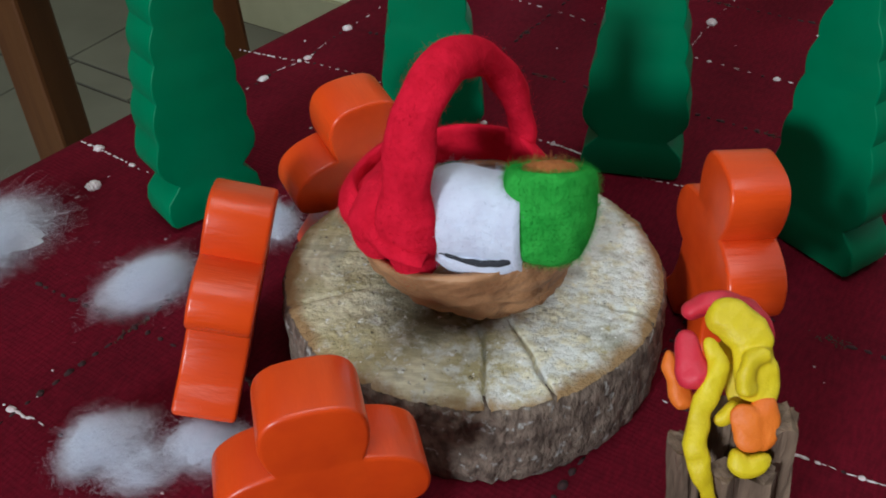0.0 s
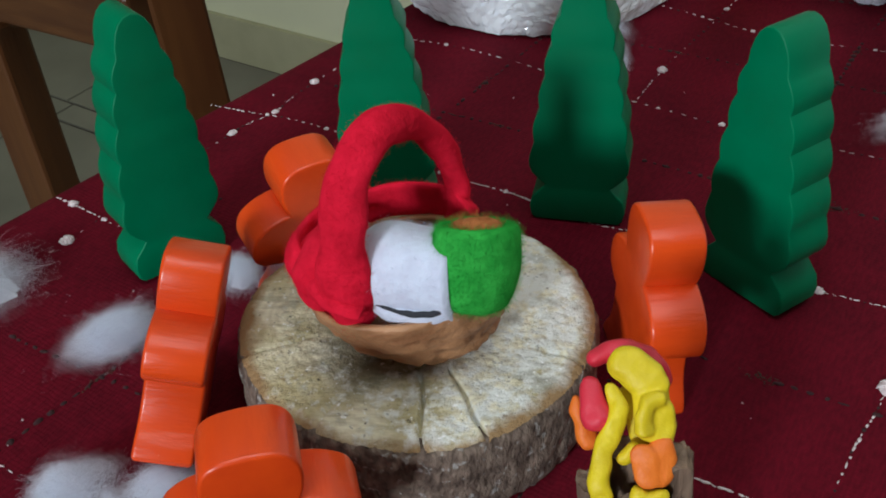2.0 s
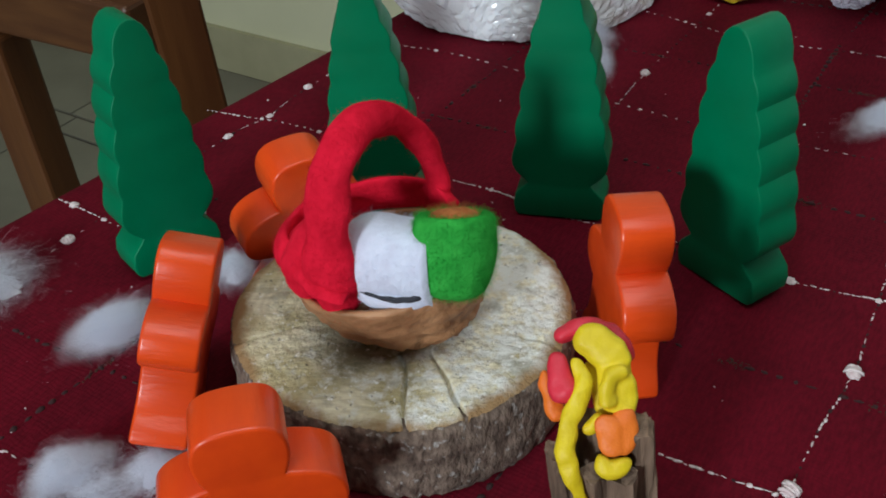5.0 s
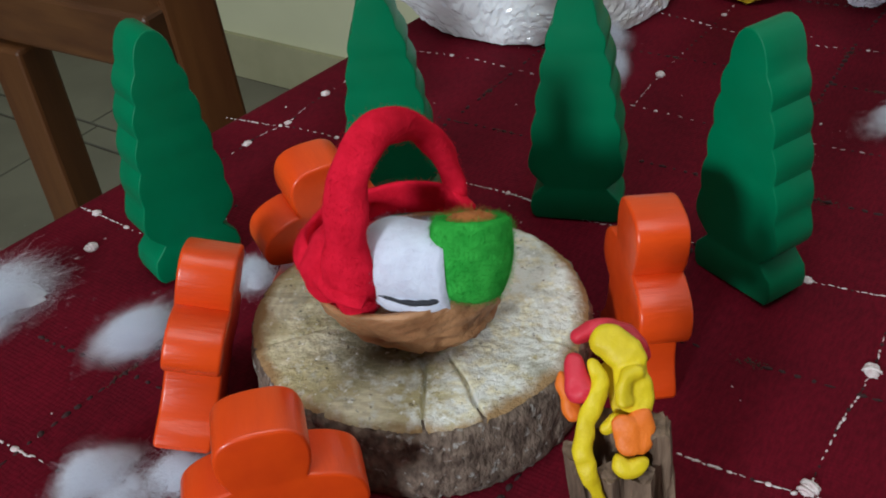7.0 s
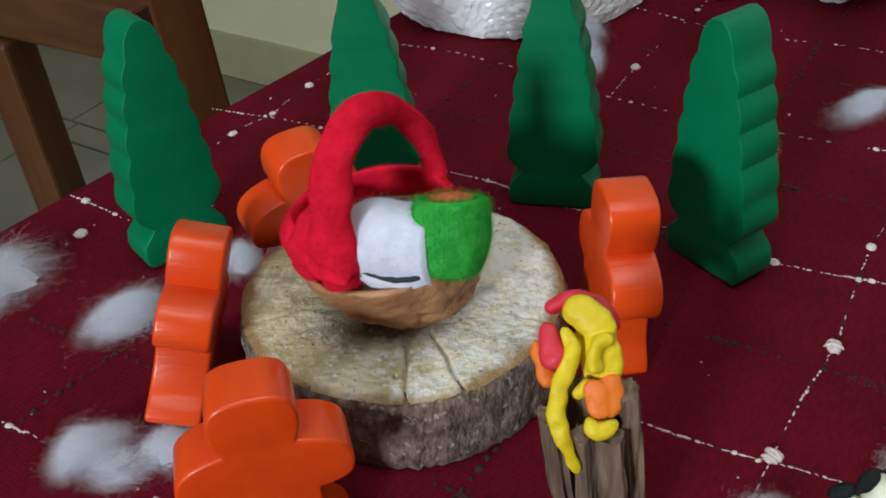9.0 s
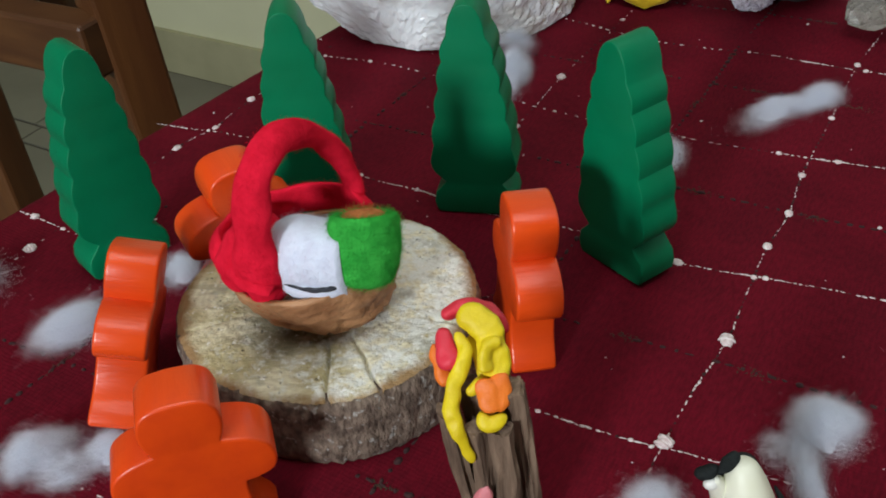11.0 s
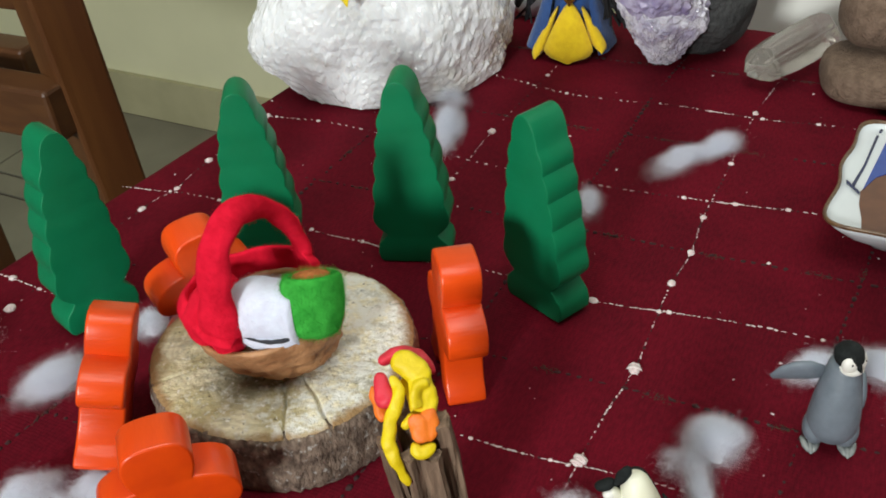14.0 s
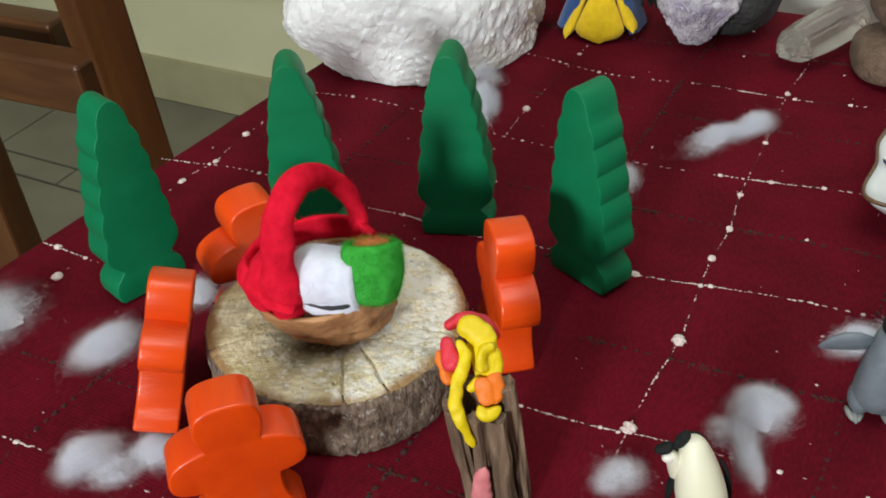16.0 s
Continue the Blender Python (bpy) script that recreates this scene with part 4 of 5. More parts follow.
def clay(pts, radii, flat=(1, 0.8), up=(0, -0.8, 0.6)):
    """A rolled and pressed tongue of modelling clay."""
    bm = bmesh.new()
    p = spline(pts, 6)
    k = len(p)
    r = [float(v) for v in np.interp(np.linspace(0, 1, k), np.linspace(0, 1, len(radii)), radii)]
    # rounded ends
    r = [q * 1.14 * min(1.0, math.sqrt(max(0.05, 1 - max(0, 1 - i / 3) ** 2)), math.sqrt(max(0.05, 1 - max(0, 1 - (k - 1 - i) / 3) ** 2))) for i, q in enumerate(r)]
    tube(bm, p, r, 16, flat, Vector(up), True, 0.0006, 330)
    return bm


def pressed(label, mat, *tongues):
    """Tongues of one colour kneaded into a single lump."""
    bm = bmesh.new()
    for t in tongues:
        me = bpy.data.meshes.new("tongue")
        t.to_mesh(me)
        t.free()
        bm.from_mesh(me)
        bpy.data.meshes.remove(me)
    ob = part("flame", bm, mat, fire, label)
    fuse = ob.modifiers.new("fuse", "REMESH")
    fuse.mode, fuse.voxel_size, fuse.use_smooth_shade = "VOXEL", 0.00032, True
    even = ob.modifiers.new("even", "SMOOTH")
    even.factor, even.iterations = 0.5, 6


pressed("pink-red clay tongue", PINK_CLAY,
        clay([(-0.0076, 0.0121, 0.0602), (-0.0050, 0.0130, 0.0612), (-0.0013, 0.0137, 0.0620), (0.0024, 0.0130, 0.0614), (0.0052, 0.0112, 0.0596), (0.0064, 0.0095, 0.0574)], [0.0013, 0.0017, 0.0016, 0.0015, 0.0013, 0.0008], (1, 1.2)))
pressed("kneaded yellow clay", YELLOW_CLAY,
        clay([(0.0022, 0.0080, 0.0600), (0.0036, 0.0040, 0.0556), (0.0032, 0.0006, 0.0520)], [0.0030, 0.0031, 0.0028], (1, 0.5)),
        clay([(-0.0042, 0.0104, 0.0622), (-0.0004, 0.0096, 0.0616), (0.0026, 0.0079, 0.0599), (0.0053, 0.0063, 0.0580)], [0.0024, 0.0031, 0.0032, 0.0022], (1, 0.55)),
        clay([(-0.0004, 0.0098, 0.0580), (0.0014, 0.0076, 0.0550), (0.0030, 0.0040, 0.0512), (0.0030, 0.0012, 0.0480)], [0.0026, 0.0030, 0.0030, 0.0026], (1, 0.5)),
        clay([(0.0053, 0.0046, 0.0592), (0.0027, 0.0040, 0.0588), (0.0014, 0.0021, 0.0569), (0.0017, -0.0002, 0.0546)], [0.0011, 0.0014, 0.0015, 0.0016]),
        clay([(0.0054, 0.0060, 0.0578), (0.0055, 0.0034, 0.0545), (0.0046, 0.0006, 0.0520)], [0.0015, 0.0018, 0.0019]),
        clay([(0.0002, -0.0040, 0.0472), (0.0015, -0.0060, 0.0450), (0.0037, -0.0057, 0.0454), (0.0060, -0.0047, 0.0466)], [0.0012, 0.0019, 0.0016, 0.0009]),
        clay([(0.0006, 0.0012, 0.0518), (-0.0010, -0.0003, 0.0502), (-0.0020, -0.0017, 0.0489)], [0.0012, 0.0012, 0.0008]))
pressed("yellow clay tongue", YELLOW_CLAY,
        clay([(-0.0044, 0.0068, 0.0602), (-0.0027, 0.0041, 0.0575), (-0.0035, 0.0015, 0.0549), (-0.0049, -0.0007, 0.0527), (-0.0058, -0.0031, 0.0503), (-0.0058, -0.0057, 0.0477), (-0.0045, -0.0074, 0.0440), (-0.0028, -0.0084, 0.0390), (-0.0016, -0.0086, 0.0356)], [0.0011, 0.0016, 0.0016, 0.0017, 0.0018, 0.0017, 0.0015, 0.0011, 0.0008], (1, 0.7)))
pressed("pink-red clay drop", PINK_CLAY,
        clay([(-0.0070, 0.0087, 0.0600), (-0.0070, 0.0060, 0.0573), (-0.0062, 0.0037, 0.0550), (-0.0063, 0.0021, 0.0533)], [0.0012, 0.0021, 0.0026, 0.0019]))
pressed("orange clay tongue", ORANGE_CLAY,
        clay([(-0.0097, 0.0082, 0.0559), (-0.0091, 0.0055, 0.0533), (-0.0075, 0.0030, 0.0507), (-0.0065, 0.0014, 0.0492)], [0.0008, 0.0014, 0.0016, 0.0010]))
pressed("orange clay patch", ORANGE_CLAY,
        clay([(0.0010, -0.0004, 0.0532), (0.0020, -0.0028, 0.0506), (0.0026, -0.0052, 0.0476)], [0.0018, 0.0020, 0.0017], (1, 0.45)),
        clay([(0.0043, 0.0012, 0.0540), (0.0048, -0.0016, 0.0508), (0.0042, -0.0046, 0.0476)], [0.0019, 0.0023, 0.0016], (1, 0.45)))
pressed("pale pink clay strip", ROSE_CLAY,
        clay([(0.0010, -0.0082, 0.0270), (-0.0003, -0.0086, 0.0200), (-0.0004, -0.0084, 0.0110), (0.0000, -0.0080, 0.0030)], [0.0012, 0.0024, 0.0030, 0.0026], (1, 0.6)))


# ---- cotton wool ----
def strands(seed, n, rx, ry, rz_, length, width, seg=7):
    """Loose cotton: fine ribbons combed along one slow swirl, packed in the middle and thin at the edges."""
    rs = np.random.RandomState(seed)
    k = 5
    lobes = rs.uniform(-1, 1, (k, 2)) * (0.85, 0.75)
    lobes[0] = 0
    size = rs.uniform(0.18, 0.32, k)
    size[0] = 0.38
    pick = rs.choice(k, n, p=(0.44, 0.20, 0.16, 0.12, 0.08))
    off = rs.normal(0, 1, (n, 2)) * size[pick][:, None]
    stray = rs.uniform(size=n) < 0.015
    off[stray] *= 1.7
    u = off + lobes[pick]
    q2 = (u ** 2).sum(1)
    top = rz_ * np.exp(-1.2 * q2)
    p = np.stack([rx * u[:, 0], ry * u[:, 1], top * rs.uniform(0.03, 1.0, n) ** 0.8 + 0.0004], 1)
    f1, f2, ph = rs.uniform(1.0, 2.4, 4), rs.uniform(-1, 1, 4), rs.uniform(0, 6.28, 4)
    base = rs.uniform(-0.3, 0.3)
    eye = rs.uniform(-0.35, 0.35, 2)

    def heading(c):
        x, y = c[:, 0] / rx, c[:, 1] / ry
        return base + np.arctan2(y - eye[1], x - eye[0]) + 1.45 + 0.5 * np.sin(f1[0] * x + f2[0] * y + ph[0]) + 0.4 * np.sin(f2[1] * x + f1[1] * y + ph[1]) + 0.25 * np.sin(3 * f1[2] * x + 3 * f2[2] * y + ph[2])

    jit = rs.normal(0, 0.40, n)
    wild = rs.uniform(size=n) < 0.22
    jit[wild] = rs.uniform(-2.5, 2.5, wild.sum())
    bend = rs.normal(0, 1.9, n)
    wave, phase = rs.uniform(0.2, 1.1, n), rs.uniform(0, 6.28, n)
    climb = rs.normal(0, 0.16, n)
    ln = length * rs.uniform(0.3, 1.3, n) / seg / (1 + 1.2 * q2)
    sgn = np.where(rs.uniform(size=n) < 0.5, 1.0, -1.0)
    pts = [p.copy()]
    for i in range(seg):
        a = heading(p) + jit + bend * i / seg + wave * np.sin(i * 1.1 + phase)
        step = np.stack([np.cos(a) * sgn * ln, np.sin(a) * sgn * ln * ry / rx, climb * ln], 1)
        p = p + step
        p[:, 2] += rs.normal(0, 0.00012, n)
        p[:, 2] = np.maximum(p[:, 2], 0.0004)
        pts.append(p.copy())
    side0 = rs.normal(size=(n, 3))
    thick = np.where((rs.uniform(size=n) < 0.10) & (q2 < 0.4), 2.0, 0.9)
    verts = np.zeros((n, seg + 1, 2, 3))
    for i in range(seg + 1):
        t = pts[min(i + 1, seg)] - pts[max(i - 1, 0)]
        sd = np.cross(t, side0)
        sd /= np.linalg.norm(sd, axis=1)[:, None] + 1e-12
        w = (width * thick * (1 - 0.6 * i / seg))[:, None]
        verts[:, i, 0], verts[:, i, 1] = pts[i] - sd * w, pts[i] + sd * w
    idx = np.arange(n)[:, None] * (seg + 1) * 2 + np.arange(seg)[None, :] * 2
    faces = np.stack([idx, idx + 1, idx + 3, idx + 2], 2)
    loose = (q2 > 0.55) | stray
    out = []
    for keep in (~loose, loose):
        m = int(keep.sum())
        out.append((verts[keep].reshape(-1, 3).tolist(), faces[:m].reshape(-1, 4).tolist()))
    return out


def cotton_core(seed, rx, ry, rz_):
    """The packed inside of a tuft: a flat lumpy cushion with a ragged edge."""
    rs = np.random.RandomState(seed)
    n, lev = 72, 14
    ph = rs.uniform(0, 6.28, 6)
    verts, faces = [(0, 0, rz_)], []
    for i in range(1, lev + 1):
        f = i / lev
        for j in range(n):
            an = 2 * math.pi * j / n
            edge = 0.80 + 0.14 * math.sin(2 * an + ph[0]) + 0.10 * math.sin(3 * an + ph[1]) + 0.07 * math.sin(5 * an + ph[2])
            d = Vector((math.cos(an) * rx * edge * f, math.sin(an) * ry * edge * f, 0))
            ragged = 1 + 0.22 * f * noise.noise(Vector((math.cos(an) * 5, math.sin(an) * 5, seed)))
            h = rz_ * math.cos(f * math.pi / 2) ** 0.8 + rz_ * 0.22 * (noise.noise(d * 240 + Vector((seed, 0, 0))) + 0.5 * noise.noise(d * 700 + Vector((0, seed, 0)))) * f * (1 - f ** 4)
            verts.append((d.x * ragged, d.y * ragged, max(h, 0.0002)))
    for j in range(n):
        faces.append((0, 1 + j, 1 + (j + 1) % n))
    for i in range(lev - 1):
        for j in range(n):
            a, b = 1 + i * n + j, 1 + i * n + (j + 1) % n
            faces.append((a, a + n, b + n, b))
    return verts, faces


def cotton(x, y, rx, ry, rz_, turn, seed, dens=1.0, core=0.64):
    ob = thing("cotton_tuft", pose(x, y, 0, 0, 0, turn), "wispy tuft of white cotton wool lying on the cloth", "cotton wool", "cotton wool snow on the cloth")
    if core:
        raw("wool_core", *cotton_core(seed, rx * 0.70 * core, ry * 0.70 * core, rz_ * 0.48), COTTON_CORE, ob)
    packed, loose = strands(seed, int(11500 * dens), rx * 0.95, ry * 0.95, rz_, min(max(rx, ry), 1.4 * min(rx, ry)) * 0.85, 0.000015)
    raw("wool_clump", *packed, COTTON, ob, kind="stuff")
    raw("loose_fluff", *loose, COTTON, ob, kind="stuff")
    return ob



cotton(-0.1075, 0.2135, 0.0200, 0.0145, 0.0120, 50, 1, 1.3, 0.85)
cotton(-0.0590, 0.1950, 0.0156, 0.0098, 0.0100, 38, 2, 1.2, 0.72)
cotton(-0.0518, 0.1428, 0.0102, 0.0090, 0.0100, 21, 3, 0.9, 0.40)
cotton(-0.0312, 0.1440, 0.0090, 0.0080, 0.0080, 21, 4, 0.8)
cotton(-0.0439, 0.1401, 0.0125, 0.0090, 0.0041, 1, 16, 0.3, 0)
cotton(-0.0303, 0.2209, 0.0072, 0.0082, 0.0092, 0, 5, 0.5)
cotton(0.0820, 0.3949, 0.0097, 0.0155, 0.0097, 20, 6)
cotton(0.0850, 0.3570, 0.0070, 0.0225, 0.0080, -6, 7)
cotton(0.1882, 0.3113, 0.0200, 0.0076, 0.0076, 22, 8)
cotton(0.2085, 0.3210, 0.0142, 0.0071, 0.0075, 28, 9)
cotton(0.1435, 0.2830, 0.0058, 0.0116, 0.0048, -9, 10, 0.35)
cotton(0.2030, 0.1738, 0.0095, 0.0077, 0.0077, 1, 11)
cotton(0.2239, 0.1718, 0.0125, 0.0086, 0.0086, -29, 12)
cotton(0.2269, 0.1483, 0.0077, 0.0135, 0.0067, -8, 17, 0.8)
cotton(0.1612, 0.1450, 0.0112, 0.0100, 0.0090, 31, 13, 1.5, 0.75)
cotton(0.1535, 0.1312, 0.0050, 0.0125, 0.0055, -12, 14, 0.35, 0.3)
cotton(0.1149, 0.1240, 0.0088, 0.0086, 0.0060, 1, 15, 0.38, 0)
cotton(0.1478, 0.1395, 0.0075, 0.0060, 0.0035, 30, 18, 0.15, 0)


# ---- toy penguins ----
def penguin(name, m, h, coat, belly, label, wing=70, head=(0, 0, 1.0), chick=True):
    ob = thing(name, m, label, "toy penguin", "toy penguins")
    s = h / 0.037
    bm = bmesh.new()
    prof = [(0.0, 0.0036), (0.0058, 0.0038), (0.0082, 0.0070), (0.0085, 0.0110), (0.0078, 0.0170), (0.0067, 0.0225), (0.0056, 0.0265), (0.0044, 0.0292), (0.0, 0.0305)]
    fine = spline([(r, z, 0) for r, z in prof], 4)
    ring = [[bm.verts.new((v.x * 0.77 * math.cos(j * math.pi / 14) * s, v.x * 0.80 * math.sin(j * math.pi / 14) * s - 0.0012 * s * math.sin(v.y / 0.031 * 3.14), v.y * s)) for j in range(28)] for v in fine if v.x > 1e-4]
    for r0, r1 in zip(ring, ring[1:]):
        for j in range(28):
            bm.faces.new((r0[j], r0[(j + 1) % 28], r1[(j + 1) % 28], r1[j]))
    bm.faces.new(ring[0][::-1])
    bm.faces.new(ring[-1])
    part("body", bm, belly, ob)
    if not chick:
        bm = bmesh.new()
        blob(bm, scaled(0, 0.0030 * s, 0.0155 * s, 0.0084 * s, 0.0060 * s, 0.0150 * s), 3)
        part("back", bm, coat, ob, "black back")
        bm = bmesh.new()
        blob(bm, scaled(head[0] * 0.35, head[1] * 0.7, 0.0288 * s, 0.0042 * s, 0.0036 * s, 0.0032 * s), 3)
        part("neck", bm, PENGUIN_WHITE, ob, "white neck")
    hd = bmesh.new()
    hx, hy, hs = head[0], head[1], head[2] * s
    blob(hd, scaled(hx, hy - 0.0008 * s, 0.0318 * s, 0.0050 * hs, 0.0054 * hs, 0.0050 * hs), 3)
    head = part("head", hd, PENGUIN_BLACK, ob, "black head")
    if chick:
        for sx in (-1, 1):
            bm = bmesh.new()
            blob(bm, scaled(sx * 0.0016 * s, -0.0030 * s, 0.0312 * s, 0.0021 * s, 0.0015 * s, 0.0029 * s, -8, 0, sx * 24), 3)
            part("cheek", bm, PENGUIN_WHITE, head, "white cheek patch")
            bm = bmesh.new()
            blob(bm, scaled(sx * 0.0021 * s, -0.0043 * s, 0.0318 * s, 0.0003 * s, 0.0002 * s, 0.0003 * s), 2)
            part("eye", bm, PENGUIN_BLACK, head)
        bm = bmesh.new()
        blob(bm, scaled(0, -0.0020 * s, 0.0288 * s, 0.0034 * s, 0.0032 * s, 0.0018 * s), 3)
        part("chin", bm, PENGUIN_WHITE, head, "white chin")
        head.rotation_euler.z = radians(36)
    bm = bmesh.new()
    beak = [(0, -0.0036 * s, 0.0312 * s), (0, -0.0046 * s, 0.0305 * s), (0, -0.0056 * s, 0.0297 * s)] if chick else [(hx - 0.0025 * s, hy - 0.0015 * s, 0.0322 * s), (hx - 0.0042 * s, hy - 0.0024 * s, 0.0318 * s), (hx - 0.0060 * s, hy - 0.003 * s, 0.0313 * s)]
    tube(bm, beak, [0.0011 * s, 0.0008 * s, 0.0003 * s], 10)
    part("beak", bm, PENGUIN_BLACK, head)
    for sx in (-1, 1):
        bm = bmesh.new()
        a = math.radians(wing if sx < 0 else 12)
        pts = [(sx * (0.0046 + 0.0128 * t * math.sin(a)) * s, 0.0005 * s, (0.0242 - 0.0125 * t * math.cos(a) + 0.0015 * math.sin(3 * t)) * s) for t in (0, 0.25, 0.5, 0.75, 1.0)]
        if sx > 0:
            pts = [(0.0050 * s + 0.0016 * t * s, 0.0018 * s, (0.0238 - 0.0125 * t) * s) for t in (0, 0.25, 0.5, 0.75, 1.0)]
        tube(bm, pts, [0.0028 * s, 0.0040 * s, 0.0040 * s, 0.0032 * s, 0.0012 * s], 12, (0.35, 1.0), Vector((0, 1, 0)) if sx > 0 else Vector((0, -0.3, 1)))
        part("wing", bm, coat, ob)
    for sx in (-1, 1):
        bm = bmesh.new()
        for k in (-1, 0, 1):
            blob(bm, scaled((sx * 0.0046 + k * 0.0014) * s, -0.0040 * s + abs(k) * 0.0006 * s, 0.0010 * s, 0.0009 * s, 0.0030 * s, 0.0010 * s, 0, 0, -k * 18), 2)
        part("foot", bm, FOOT_GREY, ob)
        bm = bmesh.new()
        blob(bm, scaled(sx * 0.0037 * s, -0.0008 * s, 0.0056 * s, 0.0035 * s, 0.0044 * s, 0.0052 * s), 3)
        part("thigh", bm, belly, ob)
    return ob


penguin("toy_penguin", pose(0.1969, 0.1460, 0, 0, 0, -15), 0.0423, PENGUIN_GREY, PENGUIN_GREY, "grey penguin chick with white face, one wing raised", 72, (0, 0, 0.74))


def adult_penguin(x, y, shoulder, head, beak, label, wide=1.0, sides=(-1, 1), front=PENGUIN_CREAM):
    """Black-backed cream bird seen from above: a leaning egg body, small head bent to one side."""
    ob = thing("toy_penguin", pose(x, y, 0), label, "toy penguin", "toy penguins")
    foot, top = Vector((0, 0, 0.003)), Vector(shoulder)
    line = [foot + (top - foot) * f for f in (0, 0.12, 0.3, 0.5, 0.68, 0.84, 0.95, 1.0)]
    rad = [0.0045, 0.0062, 0.0071, 0.0069, 0.0060, 0.0047, 0.0034, 0.0018]
    away = Vector((0.27, 0.96, 0))
    bm = bmesh.new()
    tube(bm, spline(line, 3), [float(v) * wide for v in np.interp(np.linspace(0, 1, 22), np.linspace(0, 1, 8), rad)], 24)
    part("body", bm, front, ob)
    bm = bmesh.new()
    tube(bm, spline([v + away * 0.0026 - Vector((0, 0, 0.0016)) for v in line], 3), [float(v) * 0.92 * wide for v in np.interp(np.linspace(0, 1, 22), np.linspace(0, 1, 8), rad)], 24)
    part("back", bm, PENGUIN_BLACK, ob, "black back")
    h, b = Vector(head), Vector(beak)
    bm = bmesh.new()
    r = blob(bm, scaled(0.0004, 0, 0, 0.0031, 0.0017, 0.0016), 3, 0.0006, 300)
    turn = (b - h).to_track_quat("X", "Z").to_matrix().to_4x4()
    bmesh.ops.transform(bm, matrix=Matrix.Translation(h) @ turn, verts=bm.verts[:])
    hd = part("head", bm, PENGUIN_BLACK, ob, "black head")
    bm = bmesh.new()
    tube(bm, [h + (b - h) * 0.5, h + (b - h) * 0.8, b], [0.0012, 0.0008, 0.0003], 8)
    part("beak", bm, PENGUIN_BLACK, hd)
    bm = bmesh.new()
    blob(bm, Matrix.Translation((h + top) * 0.5 - Vector((-0.0004, 0.0006, 0.0020))) @ Matrix.Diagonal((0.0018, 0.0014, 0.0016, 1)), 3)
    part("neck", bm, PENGUIN_WHITE, ob, "white neck")
    for sx in sides:
        bm = bmesh.new()
        a = foot + (top - foot) * 0.74 + Vector(((0.0066 if sx > 0 else -0.0028) * wide, 0.001, 0))
        tube(bm, [a, a + Vector((sx * 0.0022, 0.0005, -0.005)), a + Vector((sx * 0.0036, 0.0, -0.011)), a + Vector((sx * 0.0042, -0.001, -0.016))], [0.0008, 0.0018, 0.0020, 0.0008], 10, (0.45, 1), Vector((0, 1, 0)))
        part("wing", bm, PENGUIN_BLACK, ob)
        bm = bmesh.new()
        blob(bm, scaled(sx * 0.003, -0.004, 0.0012, 0.0018, 0.0034, 0.0012), 2)
        part("foot", bm, FOOT_GREY, ob)
    return ob


adult_penguin(0.1341, 0.1012, (-0.0051, 0.0079, 0.0345), (-0.0077, 0.0076, 0.0350), (-0.0106, 0.0052, 0.0335), "black and cream adult penguin leaning on another")
adult_penguin(0.1335, 0.1135, (-0.0106, -0.0067, 0.0315), (-0.0125, -0.0058, 0.0325), (-0.0097, -0.0054, 0.0330), "smaller black and cream penguin standing close behind", 0.5, (1,))


# ---- crystals and stones at the back ----
def lump(bm, m, rough, rs, seed, sub=4, square=1.0):
    """A rough stone; square below 1 makes it blunter."""
    if square == 1.0:
        return blob(bm, m, sub, rough, rs, seed)
    r = bmesh.ops.create_icosphere(bm, subdivisions=sub, radius=1)
    for v in r["verts"]:
        v.co = m @ Vector([math.copysign(abs(c) ** square, c) for c in v.co])
        v.co += noise.noise_vector(v.co * rs + Vector((seed, -seed, seed * 2))) * rough
    return r["verts"]


def faceted(bm, m, sub, cell, depth, rough, rs, seed, zmin=0.001):
    """A lump broken into small tilted flat faces, as of intergrown crystals."""
    r = bmesh.ops.create_icosphere(bm, subdivisions=sub, radius=1, matrix=m)
    off = Vector((seed * 3.1, seed, -seed * 2))
    for v in r["verts"]:
        p = v.co.copy()
        q = p + noise.noise_vector(p * rs + off) * rough
        shift = Vector((0, 0, 0))
        for c, k in ((cell, 1.0), (cell * 0.45, 0.45)):
            dist, pts = noise.voronoi(p / c + off)
            h = pts[0]
            n = Vector((math.sin(h.x * 91.7 + h.y * 17.3), math.sin(h.y * 77.1 + h.z * 29.7), math.sin(h.z * 63.3 + h.x * 41.9)))
            rim = min(1.0, (dist[1] - dist[0]) * 2.5)
            lift = (n.dot(p / c + off - h) * 1.3 + 0.5 * math.sin(h.x * 37 + h.z * 53) + 0.4) * rim * depth * k
            shift += v.normal * lift
        q += shift
        q.z = max(q.z, zmin)
        v.co = q
    return r["verts"]


CL = Vector((0.0555, 0.4411, 0))
cluster = thing("quartz_cluster", pose(CL.x, CL.y, 0, 0, 0, 17) @ Matrix.Scale(0.972, 4), "large lump of sparkling white quartz crystals on the cloth", "crystal cluster")
bm = bmesh.new()
faceted(bm, scaled(0.000, -0.0095, 0.034, 0.067, 0.061, 0.066), 7, 0.0064, 0.0010, 0.014, 22, 1)
part("crystal_mass", bm, CRYSTAL, cluster, "clear white crystal faces", smooth=False)
bm = bmesh.new()
faceted(bm, scaled(0.038, -0.004, 0.020, 0.034, 0.036, 0.032), 7, 0.0054, 0.0010, 0.009, 30, 5)
part("crystal_spur", bm, CRYSTAL, cluster, "clear white crystal faces", smooth=False)

